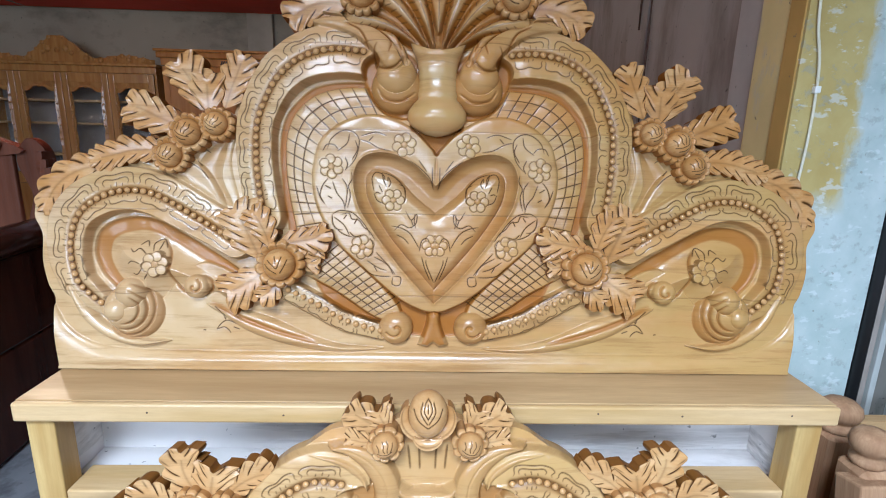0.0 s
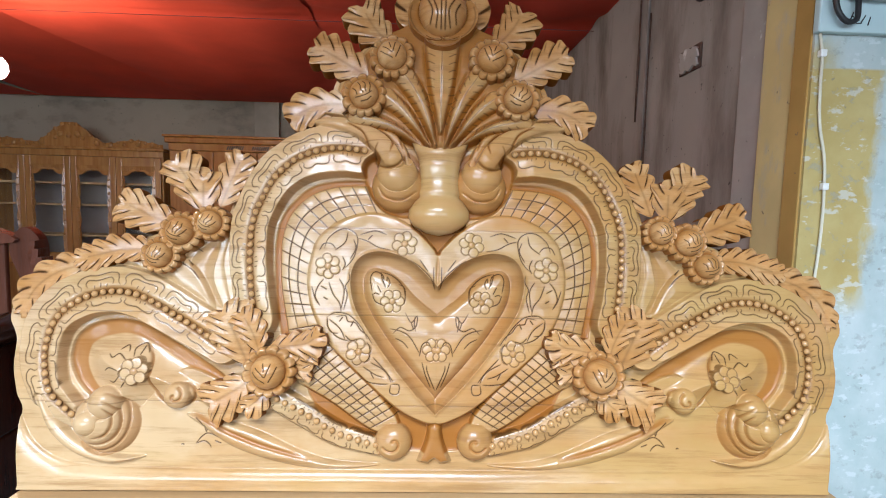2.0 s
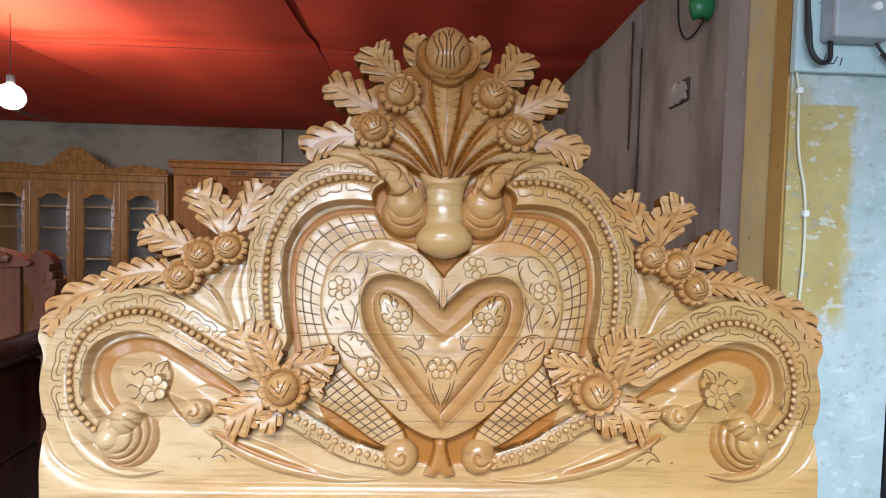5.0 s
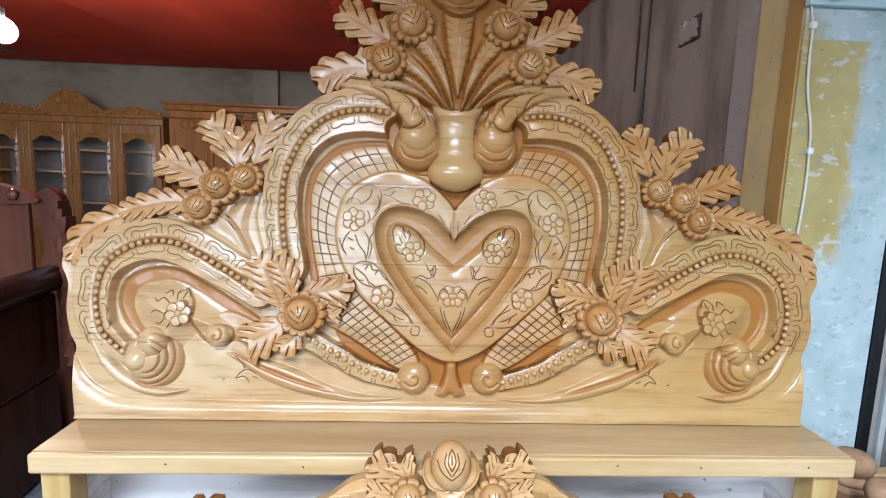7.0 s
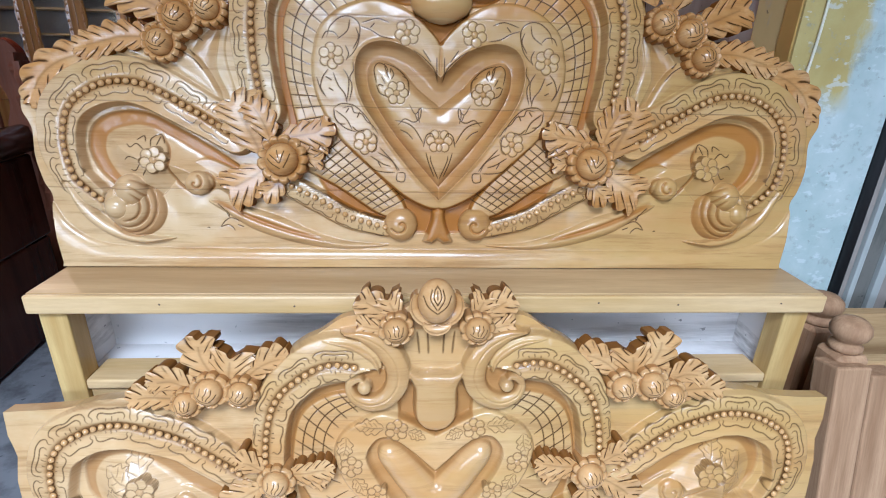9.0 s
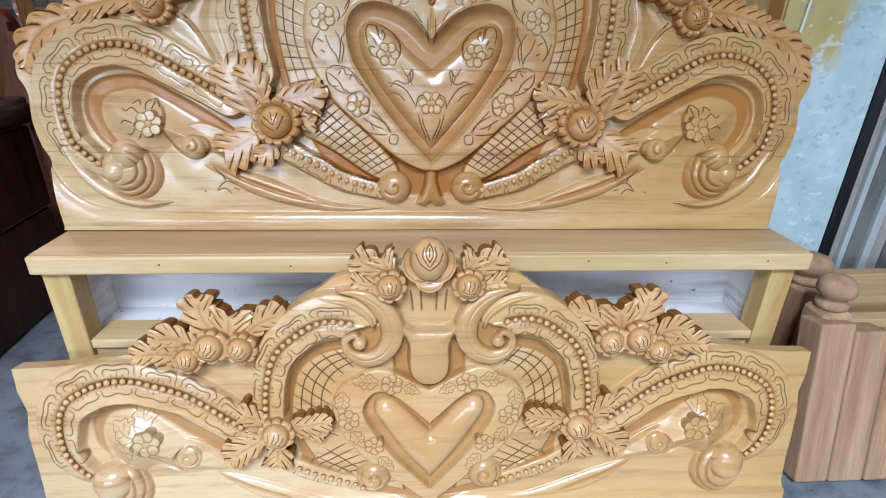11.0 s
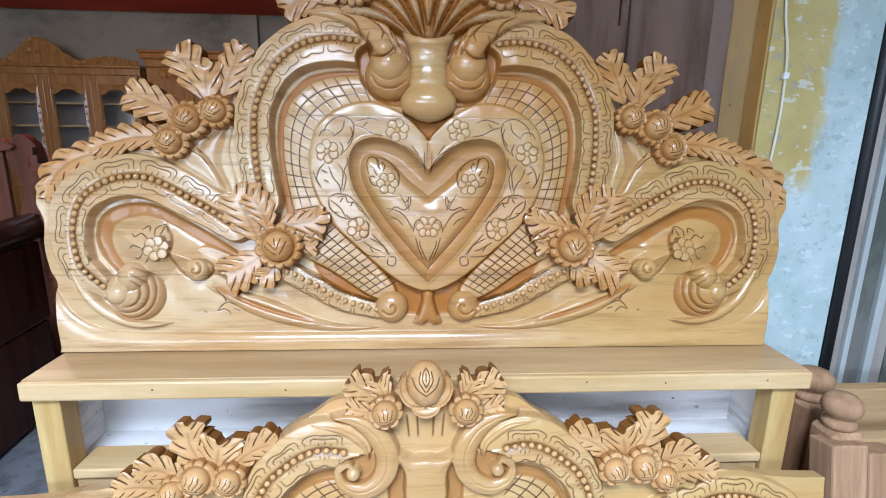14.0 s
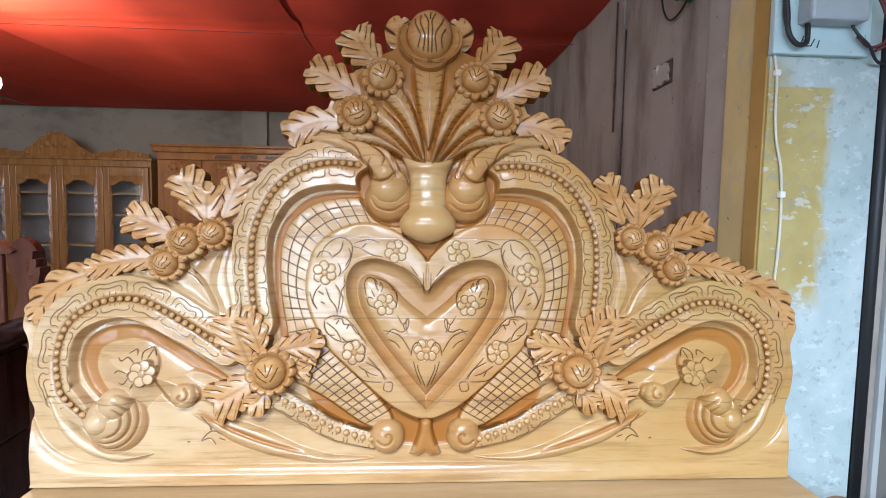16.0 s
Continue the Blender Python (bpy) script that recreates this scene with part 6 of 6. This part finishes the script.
def wardrobe():
    x0, w, top = -2.84, 1.42, 1.98
    ob = empty("wooden_wardrobe", pose(x0, 4.54, 0), label="orange brown wooden wardrobe with slotted vents and arched doors", category="wardrobe")
    part("body", box(0, w, 0.021, 0.44, 0, top - 0.15, 0.006), WARDWOOD, ob)
    part("frieze", box(-0.005, w + 0.005, 0.0, 0.44, top - 0.149, top - 0.075, 0.004), WARDWOOD, ob)
    part("cornice", box(-0.035, w + 0.035, -0.035, 0.45, top - 0.074, top - 0.012, 0.014, 3), WARDWOOD, ob)
    part("top_board", box(-0.05, w + 0.05, -0.05, 0.45, top - 0.0118, top + 0.012, 0.004), WARDWOOD, ob)
    # Vent slots are black slabs, standing in for the shade inside the openings.
    for group in (0.63, 0.90, 1.17):
        for k in range(8):
            part("slot", box(-0.006, 0.006, -0.004, 0.004, -0.022, 0.022, 0.001), BLACK, ob, m=pose(group + 0.023 * k, -0.001, top - 0.112, 0, 24, 0))
    dw = w / 3
    for k in range(3):
        door = part("door", box(0.006, dw - 0.006, -0.002, 0.020, 0.12, top - 0.156, 0.005), WARDWOOD, ob, "", pose(k * dw, 0, 0))
        for f in (-1, 0, 1):
            part("fan_carving", boss(0.045, 0.2), WARDWOOD, door, m=pose(dw / 2 + 0.07 * f, -0.003, top - 0.22, 0, 25 * f, 0), smooth=True)
        part("panel", box(0.07, dw - 0.07, -0.012, -0.0022, 0.30, top - 0.28, 0.008), WARDWOOD, door)
    return ob


WARDWOOD = wood("wardrobe_wood", (0.42, 0.185, 0.05), (0.31, 0.12, 0.03), (12.0, 12.0, 1.2), 1.3, 0.3, 0.5)
glass_cabinet()
wardrobe()


# ---- behind: carved sofa ----
def profile_slab(points, depth, n=6):
    """A slab cut to a curved outline (centimetres, x and z), depth along y."""
    p = spline(points, n, True)
    bm = bmesh.new()
    a = [bm.verts.new((x, 0, z)) for x, z in p]
    b = [bm.verts.new((x, depth, z)) for x, z in p]
    bm.faces.new(a)
    bm.faces.new(b[::-1])
    for k in range(len(p)):
        j = (k + 1) % len(p)
        bm.faces.new((a[j], a[k], b[k], b[j]))
    return bm


def arm_roll(length, r):
    bm = turned([(0.004, 0), (r * 0.8, 0.004), (r, 0.02), (r, length - 0.02), (r * 0.8, length - 0.004), (0.004, length)], 24)
    return bm


def scalloped(high, wide, thick):
    """A narrow upright board with a row of rounded notches down its front edge."""
    bm = bmesh.new()
    rows = []
    for k in range(61):
        f = k / 60
        bite = 0.30 * wide * abs(math.sin(5.5 * math.pi * f)) ** 0.7
        rows.append([bm.verts.new((x, y, high * f)) for x, y in ((0, 0.03), (0, -wide + bite), (thick, -wide + bite), (thick, 0.03))])
    for a, b in zip(rows, rows[1:]):
        for i in range(4):
            j = (i + 1) % 4
            bm.faces.new((a[i], a[j], b[j], b[i]))
    bm.faces.new(rows[0][::-1])
    bm.faces.new(rows[-1])
    return bm


def sofa():
    ob = empty("carved_sofa", pose(-1.62, 0.98, 0, 0, 0, 5), label="dark red varnished wooden sofa with carved back posts", category="sofa")
    # Seat and rail reach further forward and down, to cover floor seen in shade.
    part("seat", box(-1.7, -0.04, -0.90, -0.001, 0.32, 0.40, 0.02), DARKWOOD, ob)
    part("front_rail", box(-1.7, -0.04, -0.92, -0.88, 0.012, 0.315, 0.012), DARKWOOD, ob)
    for k in range(5):
        part("back_slat", box(-1.62 + 0.31 * k, -1.34 + 0.31 * k, 0.012, 0.04, 0.45, 1.105, 0.008), REDWOOD, ob, "reddish brown back slat")
    part("lower_rail", box(-1.7, -0.06, 0.0, 0.055, 0.405, 0.449, 0.01), DARKWOOD, ob)
    crest = [(-168, 110), (-150, 119), (-130, 116), (-110, 122), (-86, 136), (-64, 123), (-44, 117), (-24, 119), (-6, 111), (-60, 109), (-120, 109)]
    part("crest_rail", profile_slab(crest, 0.06), REDWOOD, ob, "scrolled crest rail", pose(0, -0.005, 0))
    for k in range(9):
        part("boss", boss(0.022), REDWOOD, ob, m=pose(-0.14 - 0.18 * k, -0.012, 1.140), smooth=True)
    post = [(-6, 14), (-5, 44), (-7, 60), (-4, 72), (-8, 82), (-5, 94), (-9, 108), (-4, 117), (2, 113), (3, 104), (0, 98), (4, 90), (1, 80), (4, 73), (1, 66), (3, 56), (1, 40), (2, 14)]
    for x in (0.0, -1.70):
        part("back_post", profile_slab(post, 0.05), REDWOOD, ob, "carved scalloped back post", pose(x, 0.02, 0))
        for k in range(3):
            part("scalloped_board", scalloped(0.62, 0.055, 0.022), REDWOOD, ob, "scalloped edge board", pose(x + 0.012 + 0.030 * k, 0.015 - 0.03 * k, 0.50 - 0.03 * k), smooth=False)
        part("arm", arm_roll(0.90, 0.055), DARKWOOD, ob, "rounded polished arm", pose(x, -0.02, 0.80, 90), smooth=True)
        part("arm_panel", box(x - 0.03, x + 0.02, -0.88, -0.05, 0.405, 0.742, 0.01), DARKWOOD, ob)
        # Added dark board, filling the shaded place under the arm.
        part("end_board", box(x - 0.028, x + 0.018, -0.87, -0.065, 0.012, 0.402 if x == 0 else 0.315, 0.01), DARKWOOD, ob)
        for y in (-0.96, -0.03):
            part("foot", box(x - 0.035, x + 0.03, y - 0.03, y + 0.03, 0.0, 0.139, 0.008), DARKWOOD, ob)
    return ob


sofa()
# ---- beside: bed posts, rails, wall fittings ----
FINIAL = [(0.040, 0.0), (0.046, 0.006), (0.046, 0.020), (0.034, 0.028), (0.034, 0.036), (0.050, 0.048), (0.056, 0.066), (0.052, 0.086), (0.036, 0.102), (0.012, 0.108), (0.002, 0.109)]


def bed_post(x, y, high, wide, mat, size):
    ob = empty("bed_post", pose(x, y, 0), label="brown turned bed post with a mushroom finial", category="bed post", group="bed posts beside the headboard")
    part("shaft", box(-wide / 2, wide / 2, -wide / 2, wide / 2, 0, high, 0.012, 1), mat, ob)
    part("finial", turned([(r * size, z * 0.86 + high + 0.0005) for r, z in FINIAL], 28), mat, ob, smooth=True)
    return ob


bed_post(1.122, 0.060, 0.462, 0.090, POSTWOOD, 0.95)
bed_post(1.064, -0.105, 0.474, 0.088, POSTWOOD, 0.84)
for x0, x1, y0, y1, z0, z1, mat, words in ((1.165, 2.0, 0.035, 0.075, 0.30, 0.50, PALEPOST, "pale grained bed rail"), (1.100, 2.0, -0.115, -0.075, 0.22, 0.44, PALEPOST, "pale grained bed rail")):
    tagged(part("bed_rail", box(x0, x1, y0, y1, 0.0, z1, 0.004), mat), words + " standing on edge between posts", "bed rail", "bed rails beside the headboard")
for x, w, d, long, mat in ((0.990, 0.092, 0.080, 0.462, POSTWOOD), (1.086, 0.098, 0.085, 0.440, POSTWOOD), (1.189, 0.110, 0.080, 0.425, POSTWOOD), (1.303, 0.170, 0.075, 0.405, PALEPOST)):
    tagged(part("timber_post", box(0, w, 0, d, 0.002, long, 0.006), mat, m=pose(x, -0.272, 0.014, -11.5, 0, 0)), "brown planed timber post leaning beside the footboard", "timber", "timber posts beside the footboard")

boards = tagged(new("wall_shutter"), "weathered grey green plank shutter with whitewashed battens", "shutter", kind="structure")
x = 1.275
for k, (w, mat) in enumerate(((0.075, WEATHERED), (0.03, DARKWALL), (0.022, BATTEN), (0.06, WEATHERED), (0.03, BATTEN), (0.05, DARKWALL), (0.085, WEATHERED), (0.03, BATTEN), (0.10, WEATHERED), (0.09, DARKWALL), (0.03, BATTEN), (0.12, WEATHERED), (0.12, WEATHERED), (0.03, BATTEN), (0.14, WEATHERED), (0.14, WEATHERED), (0.14, WEATHERED))):
    part("batten" if mat is BATTEN else "plank", box(x, x + w - 0.003, 0.262 - (0.012 if mat is BATTEN else 0), 0.290, 0.0, 2.698, 0.002), mat, boards)
    x += w
# Black sheet added behind the planks, in place of shade in the gaps.
part("backing", box(1.256, 3.0, 0.292, 0.31, 0, 2.698, 0), BLACK, boards)
tagged(part("black_pipe", turned([(0.0155, 0.0), (0.0155, 2.695)], 14), BLACK, m=pose(1.2725, 0.196, 0), smooth=True), "black upright strip along the wall edge, built as a pipe", "pipe")


def cable(name, points, r, mat, label, parent=None):
    data = bpy.data.curves.new(name, "CURVE")
    data.dimensions, data.bevel_depth, data.bevel_resolution, data.resolution_u = "3D", r, 2, 8
    s = data.splines.new("BEZIER")
    s.bezier_points.add(len(points) - 1)
    for p, co in zip(s.bezier_points, points):
        p.co, p.handle_left_type, p.handle_right_type = co, "AUTO", "AUTO"
    data.materials.append(mat)
    ob = new(name, data)
    ob.parent = parent
    return tagged(ob, label)


meter = empty("meter_board", pose(0, 0, 0), label="pale blue meter board with grey switch box and cables", category="meter board")
part("board", box(0.925, 1.20, 0.176, 0.1985, 1.752, 2.20, 0.004), METERBLUE, meter)
part("switch_box", box(0.985, 1.145, 0.120, 0.1755, 1.825, 2.05, 0.008), GREYMETAL, meter, "scratched grey switch box")
part("knob", turned([(0.012, 0), (0.012, 0.012), (0.008, 0.016)], 16), WHITE, meter, m=pose(1.085, 0.1198, 1.90, 90))
cable("cable", [(0.940, 0.165, 2.05), (0.942, 0.155, 1.86), (0.962, 0.150, 1.775), (0.992, 0.150, 1.770), (1.000, 0.152, 1.80), (1.000, 0.165, 1.86)], 0.0065, BLACK, "thick black cable loop", meter)
cable("cable", [(0.934, 0.17, 2.1), (0.936, 0.16, 1.90), (0.945, 0.16, 1.82), (0.960, 0.16, 1.79)], 0.004, BLACK, "", meter)
cable("wire", [(1.12, 0.16, 1.84), (1.14, 0.15, 1.80), (1.17, 0.15, 1.775), (1.215, 0.17, 1.74), (1.25, 0.185, 1.735)], 0.004, BLACK, "", meter)
cable("wire", [(1.175, 0.15, 2.02), (1.18, 0.14, 1.90), (1.20, 0.14, 1.86), (1.225, 0.15, 1.80), (1.195, 0.16, 1.772), (1.15, 0.165, 1.80)], 0.004, MAROON, "maroon wires", meter)
cable("wire", [(1.19, 0.15, 2.02), (1.192, 0.14, 1.90), (1.215, 0.14, 1.85), (1.235, 0.15, 1.79), (1.20, 0.16, 1.762)], 0.004, MAROON, "", meter)
for k, (x, z, ang, w) in enumerate(((1.005, 1.790, 70, 0.022), (1.016, 1.785, -30, 0.020), (1.034, 1.783, 60, 0.024), (1.050, 1.780, 75, 0.022), (1.024, 1.774, 5, 0.016))):
    part("ink_stroke", box(-w / 2, w / 2, -0.0008, 0, -0.0014, 0.0014, 0), BLACK, meter, m=pose(x, 0.1758, z, 0, -ang, 0))

conduit = empty("conduit", pose(0, 0, 0), label="thin cream cable pinned down the wall with clips", category="cable")
cable("cable", [(0.936, 0.192, 1.80), (0.944, 0.192, 1.74), (0.951, 0.192, 1.70), (0.953, 0.192, 1.62), (0.960, 0.192, 1.53), (0.980, 0.192, 1.44), (0.986, 0.192, 1.37), (0.988, 0.192, 1.26), (0.982, 0.192, 1.14), (0.972, 0.192, 1.02), (0.97, 0.192, 0.3)], 0.0036, CREAM, "", conduit)
for x, z in ((0.951, 1.704), (0.986, 1.372)):
    part("clip", box(x - 0.008, x + 0.008, 0.184, 0.1998, z - 0.009, z + 0.009, 0.003), WHITE, conduit, "white plastic clip")

socket_box = empty("socket_box", pose(0.956, 0.86, 1.875), label="broken old switch box sunk in the dark wall", category="switch box")
part("frame", box(-0.006, 0.0035, -0.075, 0.075, -0.047, 0.045, 0.003), RUST, socket_box, "broken dark edge")
plate = box(-0.014, -0.0065, -0.066, 0.060, -0.038, 0.036, 0.0)
bmesh.ops.subdivide_edges(plate, edges=plate.edges[:], cuts=6, use_grid_fill=True)
for v in plate.verts:
    v.co.y += 0.007 * math.sin(190 * v.co.z + 3)
    v.co.z += 0.006 * math.sin(120 * v.co.y) + 0.004 * math.sin(310 * v.co.y + 1)
part("plate", plate, GREYEDGE, socket_box, "chipped grey cover")
cable("wire", [(0.95, 0.62, 2.3), (0.945, 0.66, 2.12), (0.940, 0.75, 2.06), (0.945, 0.84, 2.10), (0.95, 0.9, 2.3)], 0.004, BLACK, "thin black wire sagging along the dark wall")
tagged(bpy.data.objects["wire.003"] if "wire.003" in bpy.data.objects else bpy.data.objects["wire"], category="wire")
for y0, top, r in ((1.225, 2.6, 0.006), (1.34, 2.35, 0.007)):
    tagged(part("rusty_rod", turned([(r * 0.6, 0.0), (r * 0.9, 0.4), (r * 0.6, 0.6), (r * 0.7, 1.0)], 8), RUST, m=Matrix.LocRotScale((0.948, y0, 1.72 if y0 > 1.3 else 1.3), None, (1, 1, top - 1.72)), smooth=True), "dark rusty rod hanging on the partition wall", "rod")
tagged(part("green_bag", boss(0.05, 0.6), GREEN, m=pose(0.925, 0.66, 2.13), smooth=True), "bright green plastic bag hung on the wall", "bag")
